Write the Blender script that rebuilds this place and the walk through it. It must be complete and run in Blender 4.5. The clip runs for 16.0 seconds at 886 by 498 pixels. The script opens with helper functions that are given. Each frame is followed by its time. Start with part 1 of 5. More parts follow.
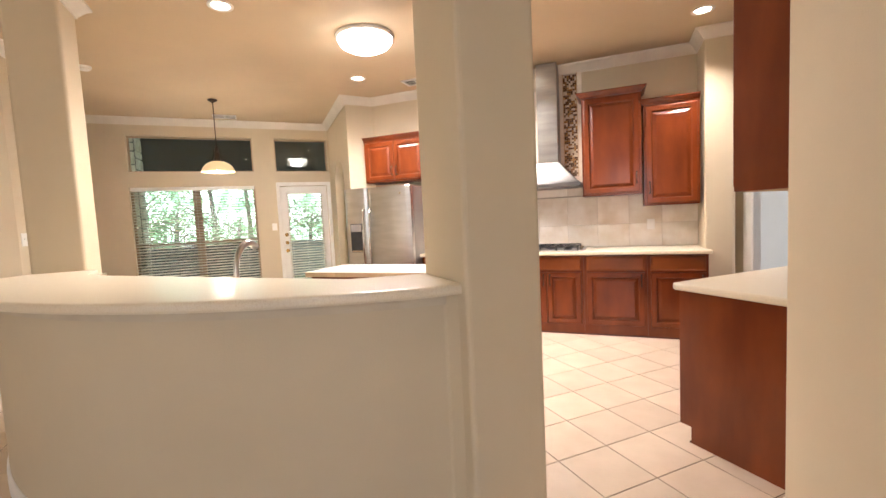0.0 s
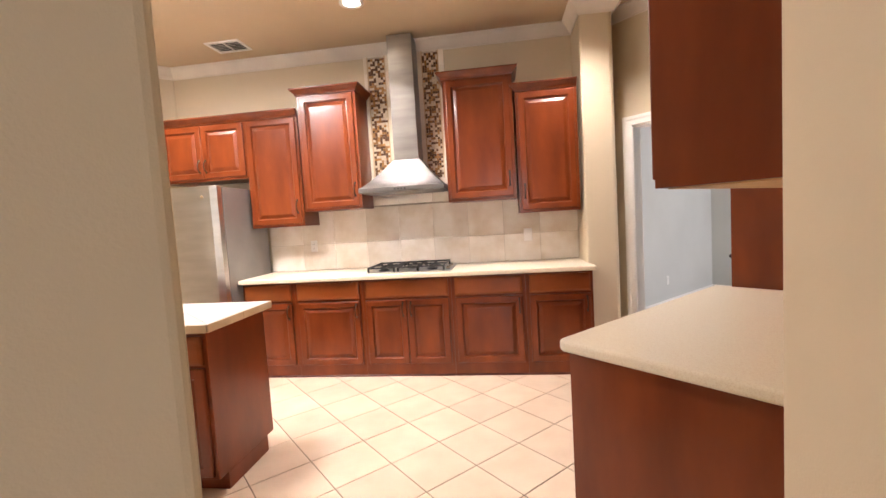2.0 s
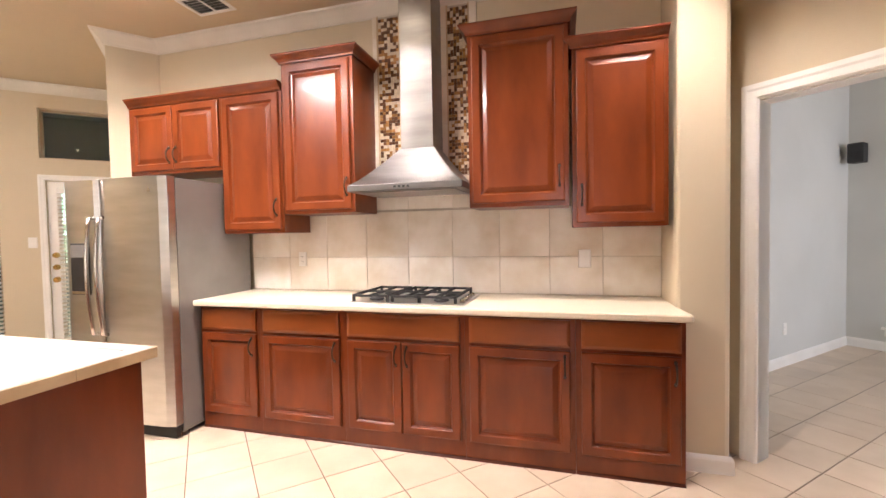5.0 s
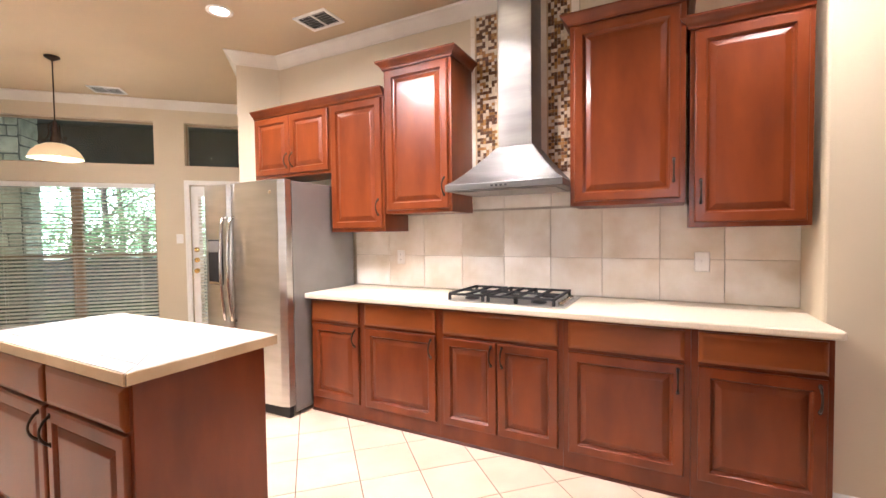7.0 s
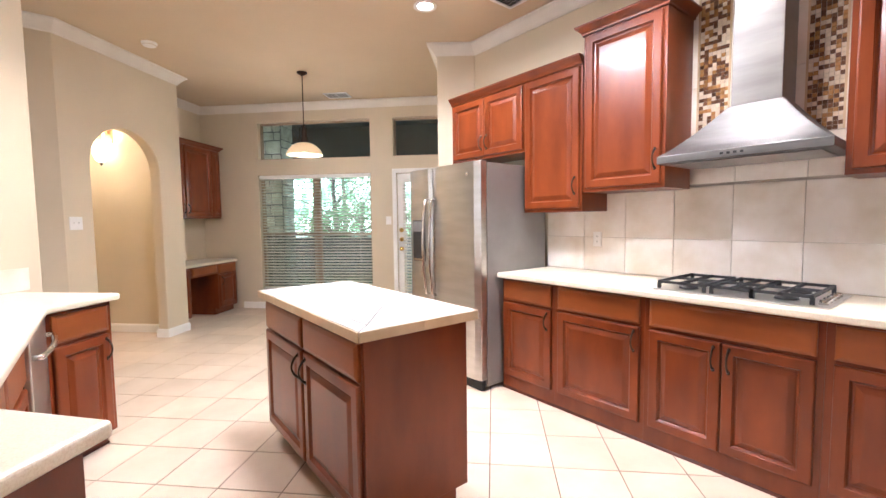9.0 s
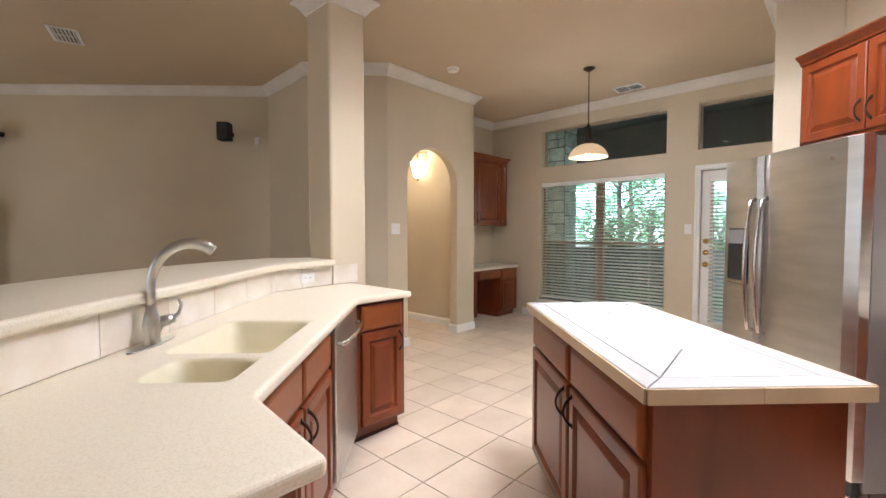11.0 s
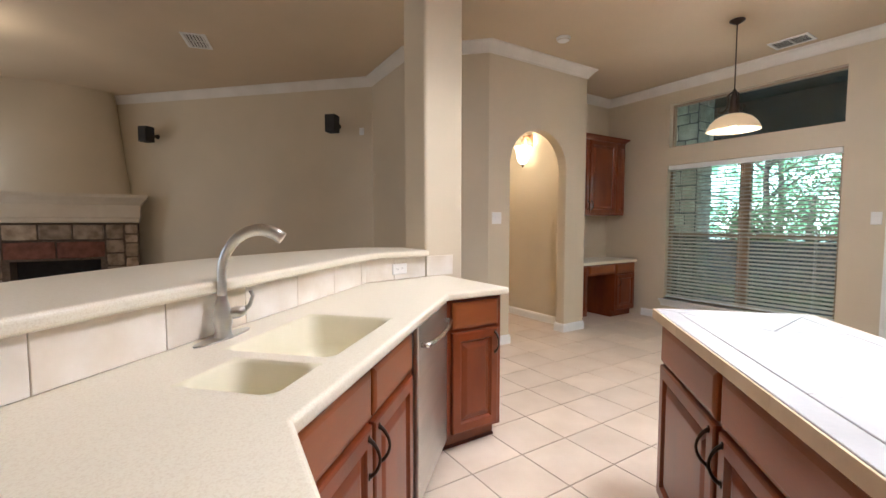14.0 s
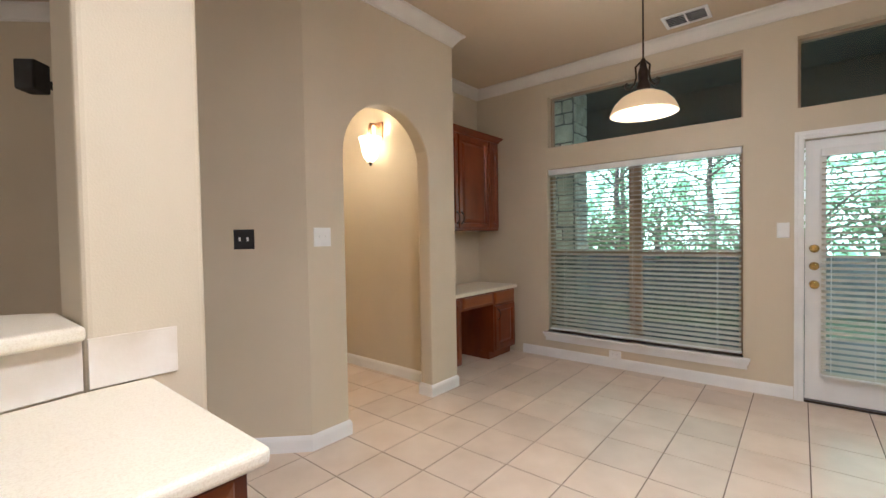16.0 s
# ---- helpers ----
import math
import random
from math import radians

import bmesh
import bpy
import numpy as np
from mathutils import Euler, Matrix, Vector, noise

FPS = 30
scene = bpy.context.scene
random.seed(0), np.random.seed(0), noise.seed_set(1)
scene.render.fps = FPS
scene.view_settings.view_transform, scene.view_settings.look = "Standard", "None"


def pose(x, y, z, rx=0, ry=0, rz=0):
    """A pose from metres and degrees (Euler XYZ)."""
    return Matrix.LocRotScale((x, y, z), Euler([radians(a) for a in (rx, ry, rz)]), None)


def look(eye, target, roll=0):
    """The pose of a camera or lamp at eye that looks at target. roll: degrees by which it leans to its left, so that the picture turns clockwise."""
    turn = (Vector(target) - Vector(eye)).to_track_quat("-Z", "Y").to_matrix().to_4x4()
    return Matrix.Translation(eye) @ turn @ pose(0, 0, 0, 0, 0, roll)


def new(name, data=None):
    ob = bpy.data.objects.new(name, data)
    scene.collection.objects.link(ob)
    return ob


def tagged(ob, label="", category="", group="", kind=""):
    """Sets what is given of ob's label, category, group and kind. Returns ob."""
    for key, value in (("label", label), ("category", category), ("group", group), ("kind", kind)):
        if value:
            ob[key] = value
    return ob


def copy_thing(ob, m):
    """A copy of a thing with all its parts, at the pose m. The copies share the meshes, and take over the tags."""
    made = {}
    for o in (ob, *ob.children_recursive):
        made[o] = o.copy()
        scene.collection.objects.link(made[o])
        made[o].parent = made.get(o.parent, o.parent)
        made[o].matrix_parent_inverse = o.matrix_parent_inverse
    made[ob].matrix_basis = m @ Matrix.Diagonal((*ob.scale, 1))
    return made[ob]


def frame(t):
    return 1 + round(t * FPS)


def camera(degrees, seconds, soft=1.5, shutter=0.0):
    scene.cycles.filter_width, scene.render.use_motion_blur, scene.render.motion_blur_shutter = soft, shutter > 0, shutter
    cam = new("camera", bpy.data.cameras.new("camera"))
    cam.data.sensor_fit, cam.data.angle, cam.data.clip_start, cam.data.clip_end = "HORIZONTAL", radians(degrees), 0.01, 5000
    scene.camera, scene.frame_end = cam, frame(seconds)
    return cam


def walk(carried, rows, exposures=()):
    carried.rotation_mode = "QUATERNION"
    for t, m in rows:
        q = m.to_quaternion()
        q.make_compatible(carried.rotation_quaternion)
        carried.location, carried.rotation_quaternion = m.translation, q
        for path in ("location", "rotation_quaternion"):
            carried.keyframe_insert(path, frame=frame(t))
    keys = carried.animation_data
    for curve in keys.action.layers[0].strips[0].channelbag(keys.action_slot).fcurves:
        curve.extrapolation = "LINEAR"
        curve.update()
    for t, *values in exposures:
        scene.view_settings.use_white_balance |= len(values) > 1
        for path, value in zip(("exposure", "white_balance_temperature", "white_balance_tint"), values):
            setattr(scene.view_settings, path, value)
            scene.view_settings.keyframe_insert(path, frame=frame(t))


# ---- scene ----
cam = camera(91.9, 16.0)
PATH = [
    (0, (0.133, -0.434, 1.353), (-0.616, 1.415, 1.206), -2.8),
    (0.5, (0.153, -0.273, 1.34), (-0.367, 1.646, 1.123), -3.7),
    (1, (0.206, 0.038, 1.389), (-0.255, 1.98, 1.265), -1.8),
    (1.5, (0.209, 0.418, 1.37), (-0.145, 2.384, 1.264), -2.0),
    (2, (0.246, 0.801, 1.361), (-0.024, 2.777, 1.221), -3.5),
    (2.5, (0.321, 1.165, 1.399), (-0.064, 3.125, 1.302), -0.7),
    (3, (0.316, 1.436, 1.39), (-0.081, 3.393, 1.279), -0.6),
    (3.2, (0.328, 1.554, 1.426), (-0.051, 3.517, 1.355), -0.8),
    (5.3, (0.383, 1.981, 1.339), (-0.193, 3.895, 1.27), -1.2),
    (5.5, (0.39, 1.991, 1.348), (-0.206, 3.899, 1.28), -1.3),
    (6, (0.372, 2.005, 1.346), (-0.306, 3.885, 1.273), -1.2),
    (6.5, (0.343, 1.999, 1.351), (-0.471, 3.824, 1.277), -0.9),
    (7, (0.331, 1.977, 1.348), (-0.603, 3.744, 1.279), -0.7),
    (7.5, (0.321, 1.953, 1.347), (-0.741, 3.646, 1.269), -0.8),
    (8, (0.3, 1.935, 1.344), (-0.926, 3.513, 1.271), -1.0),
    (8.2, (0.302, 1.934, 1.34), (-1.013, 3.439, 1.258), -0.9),
    (10.3, (-0.101, 2.13, 1.307), (-2.005, 2.733, 1.2), -0.3),
    (10.5, (-0.136, 2.143, 1.314), (-2.087, 2.574, 1.231), -0.0),
    (11, (-0.169, 2.158, 1.308), (-2.167, 2.222, 1.225), -0.1),
    (11.5, (-0.169, 2.161, 1.308), (-2.16, 1.979, 1.247), 0.0),
    (12, (-0.165, 2.146, 1.304), (-2.131, 1.785, 1.24), 0.3),
    (12.5, (-0.157, 2.135, 1.303), (-2.093, 1.642, 1.231), 0.3),
    (13, (-0.157, 2.144, 1.299), (-2.068, 1.56, 1.208), 0.0),
    (13.5, (-0.213, 2.178, 1.284), (-2.115, 1.578, 1.135), -1.1),
    (14, (-0.482, 2.189, 1.291), (-2.433, 1.764, 1.167), 0.0),
    (14.5, (-0.84, 2.196, 1.289), (-2.82, 1.954, 1.143), -1.8),
    (15, (-1.262, 2.252, 1.318), (-3.251, 2.047, 1.277), 0.0),
    (15.5, (-1.709, 2.263, 1.309), (-3.708, 2.192, 1.282), -0.6),
    (16, (-2.124, 2.309, 1.315), (-4.115, 2.487, 1.264), -1.0),
]
walk(cam, [(t, look(eye, target, roll)) for t, eye, target, roll in PATH],
     exposures=[(0, 0.92, 5950, 17), (2.5, 0.76, 6050, 20), (5.5, 0.78, 5950, 20), (6.5, 0.82, 5800, 20), (8.2, 0.93, 5400, 20), (10.4, 0.44, 5200, 14), (12.5, 0.27, 5150, 15), (16, 0.22, 5150, 14)])

# ---- world, sun, lamps ----
CE = 3.075
world = bpy.data.worlds.new("world")
scene.world = world
world.use_nodes = True
wn = world.node_tree.nodes
sky = wn.new("ShaderNodeTexSky")
sky.sky_type, sky.sun_disc = "NISHITA", False
sky.sun_elevation, sky.sun_rotation = radians(52), radians(200)
world.node_tree.links.new(sky.outputs[0], wn["Background"].inputs[0])
wn["Background"].inputs[1].default_value = 0.15

sun = new("sun", bpy.data.lights.new("sun", "SUN"))
sun.data.energy, sun.data.angle, sun.data.color = 5.0, radians(0.5), (1, 0.95, 0.86)
sun.matrix_world = look((0, 0, 20), (6, 14, -8))

NOOK = pose(0, 0, 0, 0, 0, 45)   # the house's main grid: a along its x, b along its y


def N(a, b, z=0.0):
    return NOOK @ Vector((a, b, z))


def area(name, m, w, h, watts, colour, spread=180):
    d = bpy.data.lights.new(name, "AREA")
    d.shape, d.size, d.size_y, d.energy, d.color, d.spread = "RECTANGLE", w, h, watts, colour, radians(spread)
    ob = new(name, d)
    ob.matrix_world = m
    return ob


DAY = (0.86, 0.95, 1.0)
WARM = (1.0, 0.87, 0.71)
area("living_window_light", look((-3.5, -4.57, 1.42), (-3.5, 3, 1.42)), 1.3, 1.65, 16, (1.0, 0.91, 0.77))
# Unseen fill lamp, supplying daylight from behind the way in.
area("dining_window_light", look((1.2, -3.9, 1.6), (0.2, 3, 1.0)), 2.4, 2.0, 15, (1.0, 0.95, 0.92), 128)
# Added lamp on a windowless study wall, filling the room with daylight.
area("study_window_light", look(N(6.6, -1.25, 1.5), N(6.6, 3, 1.3)), 1.4, 1.8, 48, (0.98, 0.99, 1.0))


def can_lamp(x, y, watts=22):
    d = bpy.data.lights.new("can_light", "SPOT")
    d.energy, d.color, d.spot_size, d.spot_blend, d.shadow_soft_size = watts * 6.2, WARM, radians(118), 0.9, 0.05
    ob = new("can_light", d)
    ob.matrix_world = look((x, y, CE - 0.03), (x, y, 0))


CANS = [(-2.72, 4.14), (-2.68, 2.16), (0.885, 4.12), (-0.81, 4.14)]
for cx, cy in CANS:
    can_lamp(cx, cy, 22 if cx == -0.81 else 14)


def bulb(name, p, watts, r=0.05, colour=WARM):
    d = bpy.data.lights.new(name, "POINT")
    d.energy, d.color, d.shadow_soft_size = watts, colour, r
    ob = new(name, d)
    ob.location = p
    return ob


DOME = (-2.01, 3.17)
area("dome_light", look((DOME[0], DOME[1], CE - 0.18), (DOME[0], DOME[1], 0)), 0.42, 0.42, 62, (1.0, 0.90, 0.77))
PEND = (-4.85, 3.90)
bulb("pendant_bulb", (PEND[0], PEND[1], 2.11), 13)
bulb("sconce_bulb", N(-3.02, 5.85, 2.19), 16, 0.07, (1.0, 0.76, 0.46))
# Unseen bulb added behind the nook's side arch so that it glows.
bulb("pantry_bulb", N(1.5, 6.3, 2.3), 4, 0.06)
# Unseen bulb added to warm the living room's walls and ceiling.
bulb("living_bulb", (-3.2, -2.6, 2.75), 10, 0.15, (1.0, 0.80, 0.55))
# Unseen lamp deep in the hall, added to brighten its walls evenly.
bulb("hall_bulb", N(-4.7, 5.36, 2.75), 26, 0.1, (1.0, 0.80, 0.52))


# ---- materials ----
def node_mat(name):
    m = bpy.data.materials.new(name)
    m.use_nodes = True
    return m, m.node_tree.nodes, m.node_tree.links, m.node_tree.nodes["Principled BSDF"]


def paint(name, c1, c2, rough=0.6, scale=3.0, detail=4, fine=120.0, bump=0.02, metal=0.0, coat=0.0, stretch=(1, 1, 1), rand=0.0, spec=0.5, contrast=(0.35, 0.65), world_space=False):
    m, n, l, p = node_mat(name)
    tc = n.new("ShaderNodeTexCoord")
    mp = n.new("ShaderNodeMapping")
    mp.inputs["Scale"].default_value = stretch
    if world_space:
        gp = n.new("ShaderNodeNewGeometry")
        l.new(gp.outputs["Position"], mp.inputs[0])
    else:
        l.new(tc.outputs["Object"], mp.inputs[0])
    a = n.new("ShaderNodeTexNoise")
    a.inputs["Scale"].default_value, a.inputs["Detail"].default_value = scale, detail
    if rand and not world_space:
        o1 = n.new("ShaderNodeObjectInfo")
        g1 = n.new("ShaderNodeNewGeometry")
        s1 = n.new("ShaderNodeMath")
        s1.operation = "ADD"
        l.new(o1.outputs["Random"], s1.inputs[0])
        l.new(g1.outputs["Random Per Island"], s1.inputs[1])
        s2 = n.new("ShaderNodeMath")
        s2.operation, s2.inputs[1].default_value = "MULTIPLY", 37.0
        l.new(s1.outputs[0], s2.inputs[0])
        l.new(s2.outputs[0], mp.inputs["Location"])
    l.new(mp.outputs[0], a.inputs[0])
    ramp = n.new("ShaderNodeValToRGB")
    ramp.color_ramp.elements[0].position, ramp.color_ramp.elements[1].position = contrast
    ramp.color_ramp.elements[0].color, ramp.color_ramp.elements[1].color = (*c1, 1), (*c2, 1)
    l.new(a.outputs["Fac"], ramp.inputs[0])
    out = ramp.outputs[0]
    if rand:
        oi = n.new("ShaderNodeObjectInfo")
        gi = n.new("ShaderNodeNewGeometry")
        ad = n.new("ShaderNodeMath")
        l.new(oi.outputs["Random"], ad.inputs[0])
        l.new(gi.outputs["Random Per Island"], ad.inputs[1])
        fr = n.new("ShaderNodeMath")
        fr.operation = "FRACT"
        l.new(ad.outputs[0], fr.inputs[0])
        mr = n.new("ShaderNodeMapRange")
        mr.inputs[3].default_value, mr.inputs[4].default_value = 1 - rand, 1 + rand
        l.new(fr.outputs[0], mr.inputs[0])
        hv = n.new("ShaderNodeHueSaturation")
        l.new(mr.outputs[0], hv.inputs["Value"])
        l.new(out, hv.inputs["Color"])
        out = hv.outputs[0]
    l.new(out, p.inputs["Base Color"])
    b = n.new("ShaderNodeTexNoise")
    b.inputs["Scale"].default_value, b.inputs["Detail"].default_value = fine, 3
    l.new(mp.outputs[0], b.inputs[0])
    bp = n.new("ShaderNodeBump")
    bp.inputs["Strength"].default_value, bp.inputs["Distance"].default_value = min(1.0, bump * 10), 0.004
    l.new(b.outputs["Fac"], bp.inputs["Height"])
    l.new(bp.outputs[0], p.inputs["Normal"])
    rr = n.new("ShaderNodeMapRange")
    rr.inputs[3].default_value, rr.inputs[4].default_value = rough * 0.85, min(1, rough * 1.2)
    l.new(a.outputs["Fac"], rr.inputs[0])
    l.new(rr.outputs[0], p.inputs["Roughness"])
    p.inputs["Metallic"].default_value = metal
    p.inputs["Specular IOR Level"].default_value = spec
    p.inputs["Coat Weight"].default_value, p.inputs["Coat Roughness"].default_value = coat, 0.12
    return m


def glow(name, colour, strength, base=(0.9, 0.85, 0.75)):
    m, n, l, p = node_mat(name)
    p.inputs["Base Color"].default_value = (*base, 1)
    p.inputs["Emission Color"].default_value, p.inputs["Emission Strength"].default_value = (*colour, 1), strength
    p.inputs["Roughness"].default_value = 0.4
    return m


WALL = paint("wall_paint", (0.60, 0.518, 0.368), (0.64, 0.553, 0.398), 0.7, 1.5, 4, 170, 0.018)
CEIL = paint("ceiling_paint", (0.565, 0.455, 0.30), (0.605, 0.49, 0.325), 0.85, 1.2, 3, 90, 0.05)
# Tan wall paint greyed to carry the next room's cool daylight in its colour.
STUDYWALL = paint("wall_paint_daylit", (0.58, 0.59, 0.56), (0.62, 0.63, 0.60), 0.75, 1.5, 3, 140, 0.05)
WHITE = paint("white_trim", (0.80, 0.79, 0.75), (0.86, 0.85, 0.81), 0.4, 4, 3, 60, 0.01)
CROWNW = paint("crown_paint", (0.69, 0.65, 0.57), (0.75, 0.71, 0.63), 0.45, 4, 3, 60, 0.01)
CREAMTRIM = paint("cream_mantel", (0.56, 0.49, 0.37), (0.63, 0.56, 0.43), 0.5, 4, 3, 60, 0.02)
CHERRY = paint("cherry_wood", (0.088, 0.0135, 0.0026), (0.255, 0.055, 0.0095), 0.32, 3.4, 7, 90, 0.006, coat=0.28, spec=0.35, stretch=(1.6, 1.6, 0.5), contrast=(0.2, 0.85))
CHERRYX = paint("cherry_wood_cross", (0.15, 0.033, 0.006), (0.34, 0.098, 0.020), 0.32, 3.4, 7, 90, 0.006, coat=0.28, spec=0.35, stretch=(0.5, 1.6, 1.6), contrast=(0.2, 0.85))
CHERRYD = paint("cherry_panel_dark", (0.05, 0.009, 0.003), (0.11, 0.023, 0.007), 0.42, 2.2, 5, 50, 0.012, coat=0.1, spec=0.35, stretch=(4, 4, 0.4), contrast=(0.3, 0.75))
COUNTER = paint("cream_solid_surface", (0.70, 0.61, 0.455), (0.79, 0.72, 0.57), 0.32, 230, 4, 300, 0.004, coat=0.15, contrast=(0.30, 0.56))
SINKM = paint("biscuit_sink", (0.74, 0.68, 0.48), (0.78, 0.72, 0.53), 0.36, 6, 3, 80, 0.003, coat=0.3)
TILE = paint("floor_tile_glaze", (0.60, 0.475, 0.35), (0.71, 0.59, 0.46), 0.35, 4.0, 4, 40, 0.012, rand=0.07, coat=0.1, contrast=(0.25, 0.75), world_space=True)
GROUT = paint("grout", (0.15, 0.105, 0.07), (0.22, 0.16, 0.11), 0.9, 20, 3, 200, 0.05)
SPLASH = paint("backsplash_tile", (0.665, 0.575, 0.445), (0.84, 0.79, 0.705), 0.36, 4.0, 7, 60, 0.015, rand=0.07, contrast=(0.30, 0.62))
SPLASHG = paint("backsplash_grout", (0.44, 0.39, 0.32), (0.52, 0.46, 0.38), 0.9, 20, 3, 200, 0.05)
ISLGROUT = paint("island_grout", (0.22, 0.185, 0.15), (0.30, 0.26, 0.22), 0.9, 20, 3, 200, 0.05)
ISLTILE = paint("island_tile", (0.39, 0.38, 0.365), (0.49, 0.48, 0.465), 0.36, 4, 6, 40, 0.01, rand=0.03, coat=0.1)
ISLEDGE = paint("island_edge_tile", (0.52, 0.385, 0.225), (0.63, 0.49, 0.31), 0.4, 6, 5, 60, 0.01, rand=0.05)
STEEL = paint("brushed_steel", (0.55, 0.545, 0.52), (0.63, 0.62, 0.60), 0.30, 3, 4, 7, 0.003, metal=1.0, stretch=(1, 1, 6))
# Two darker copies of the steel, toning down lamp glare on chimney and canopy.
STEELHOOD = paint("dimmed_steel", (0.33, 0.325, 0.315), (0.40, 0.395, 0.38), 0.33, 3, 3, 40, 0.0, metal=1.0, stretch=(1, 1, 6))
CANOPY = paint("dimmed_canopy_steel", (0.17, 0.167, 0.162), (0.235, 0.23, 0.225), 0.36, 3, 3, 40, 0.0, metal=1.0, stretch=(1, 1, 6))
STEELSIDE = paint("grey_fridge_side", (0.24, 0.23, 0.22), (0.29, 0.28, 0.27), 0.45, 3, 3, 150, 0.02, metal=0.3)
CHROME = paint("polished_nickel", (0.62, 0.60, 0.56), (0.68, 0.66, 0.62), 0.2, 5, 2, 40, 0.001, metal=1.0)
BRONZE = paint("dark_bronze", (0.035, 0.024, 0.018), (0.06, 0.04, 0.03), 0.4, 20, 3, 60, 0.01, metal=0.7)
BRASS = paint("polished_brass", (0.72, 0.50, 0.17), (0.80, 0.58, 0.22), 0.22, 10, 3, 60, 0.002, metal=1.0)
BLACK = paint("black_enamel", (0.012, 0.012, 0.013), (0.025, 0.025, 0.026), 0.35, 10, 3, 80, 0.01)
BLACKM = paint("black_matte", (0.015, 0.015, 0.016), (0.03, 0.03, 0.03), 0.7, 10, 3, 80, 0.02)
PLATE = paint("white_plastic", (0.80, 0.79, 0.75), (0.84, 0.83, 0.79), 0.35, 10, 2, 60, 0.002)
BLIND = paint("blind_slat", (0.54, 0.48, 0.38), (0.62, 0.56, 0.46), 0.5, 6, 3, 80, 0.01)
FRAMETAN = paint("tan_window_frame", (0.36, 0.26, 0.17), (0.44, 0.33, 0.22), 0.5, 6, 3, 80, 0.01)
STONE = paint("field_stone", (0.22, 0.16, 0.105), (0.42, 0.33, 0.23), 0.85, 9, 6, 60, 0.08, rand=0.25)
MORTAR = paint("dark_mortar", (0.10, 0.075, 0.055), (0.15, 0.115, 0.085), 0.95, 30, 3, 200, 0.08)
BRICK = paint("fire_brick", (0.13, 0.05, 0.03), (0.21, 0.085, 0.055), 0.85, 12, 5, 90, 0.06, rand=0.15)
RAWWOOD = paint("unstained_maple", (0.48, 0.30, 0.14), (0.60, 0.41, 0.21), 0.55, 4, 5, 90, 0.01, stretch=(0.5, 4, 4))
HALLWOOD = paint("sconce_wood", (0.22, 0.10, 0.04), (0.32, 0.15, 0.06), 0.5, 10, 3, 90, 0.01)
SHADE = glow("pendant_glass", (1.0, 0.68, 0.32), 0.28, (0.66, 0.50, 0.30))
SCGLASS = glow("sconce_glass", (1.0, 0.76, 0.44), 5.0)
DOMEG = glow("dome_glass", (1.0, 0.92, 0.78), 10.0)
CANG = glow("can_bulb", (1.0, 0.86, 0.62), 12.0)
PATIO = paint("patio_concrete", (0.20, 0.21, 0.20), (0.28, 0.29, 0.275), 0.9, 3, 5, 90, 0.05)
# Near-black tone puts the shade under the patio roof into the colour.
SOFFIT = paint("patio_soffit_shaded", (0.05, 0.058, 0.058), (0.075, 0.083, 0.08), 0.8, 2, 3, 90, 0.03)
LAWN = paint("lawn", (0.04, 0.075, 0.035), (0.08, 0.125, 0.06), 0.95, 8, 5, 200, 0.1)
FENCE = paint("fence_wood", (0.22, 0.25, 0.23), (0.31, 0.34, 0.31), 0.85, 4, 5, 90, 0.05, rand=0.12)
BARK = paint("bark", (0.20, 0.16, 0.12), (0.30, 0.25, 0.20), 0.95, 14, 5, 90, 0.1)
PALESTONE = paint("pale_limestone", (0.58, 0.57, 0.48), (0.80, 0.79, 0.70), 0.85, 7, 6, 60, 0.06, rand=0.18)


def glass_mat():
    m, n, l, p = node_mat("window_glass")
    p.inputs["Base Color"].default_value = (0.93, 0.97, 0.96, 1)
    p.inputs["Transmission Weight"].default_value = 1.0
    p.inputs["Roughness"].default_value, p.inputs["IOR"].default_value = 0.0, 1.45
    return m


GLASS = glass_mat()


def screen_mat():
    """Fine dark mesh that lets half of the light through."""
    m, n, l, p = node_mat("insect_screen")
    p.inputs["Base Color"].default_value = (0.03, 0.03, 0.03, 1)
    p.inputs["Roughness"].default_value = 0.8
    t = n.new("ShaderNodeBsdfTransparent")
    mx = n.new("ShaderNodeMixShader")
    mx.inputs[0].default_value = 0.36
    l.new(t.outputs[0], mx.inputs[1])
    l.new(p.outputs[0], mx.inputs[2])
    l.new(mx.outputs[0], n["Material Output"].inputs[0])
    return m


SCREEN = screen_mat()


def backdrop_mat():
    """Foliage and sky far behind the fence, washed out by the sheet's own glow."""
    m, n, l, p = node_mat("glowing_distance")
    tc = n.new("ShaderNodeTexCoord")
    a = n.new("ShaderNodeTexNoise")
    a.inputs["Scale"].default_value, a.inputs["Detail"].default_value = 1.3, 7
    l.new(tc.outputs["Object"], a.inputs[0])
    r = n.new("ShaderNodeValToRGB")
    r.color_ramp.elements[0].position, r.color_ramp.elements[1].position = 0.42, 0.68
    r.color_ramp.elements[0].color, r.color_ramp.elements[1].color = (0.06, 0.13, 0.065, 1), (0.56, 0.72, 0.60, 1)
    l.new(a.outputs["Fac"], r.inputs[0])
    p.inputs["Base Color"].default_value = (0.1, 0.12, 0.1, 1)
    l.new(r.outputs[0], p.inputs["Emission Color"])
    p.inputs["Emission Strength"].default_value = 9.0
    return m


DISTANCE = backdrop_mat()


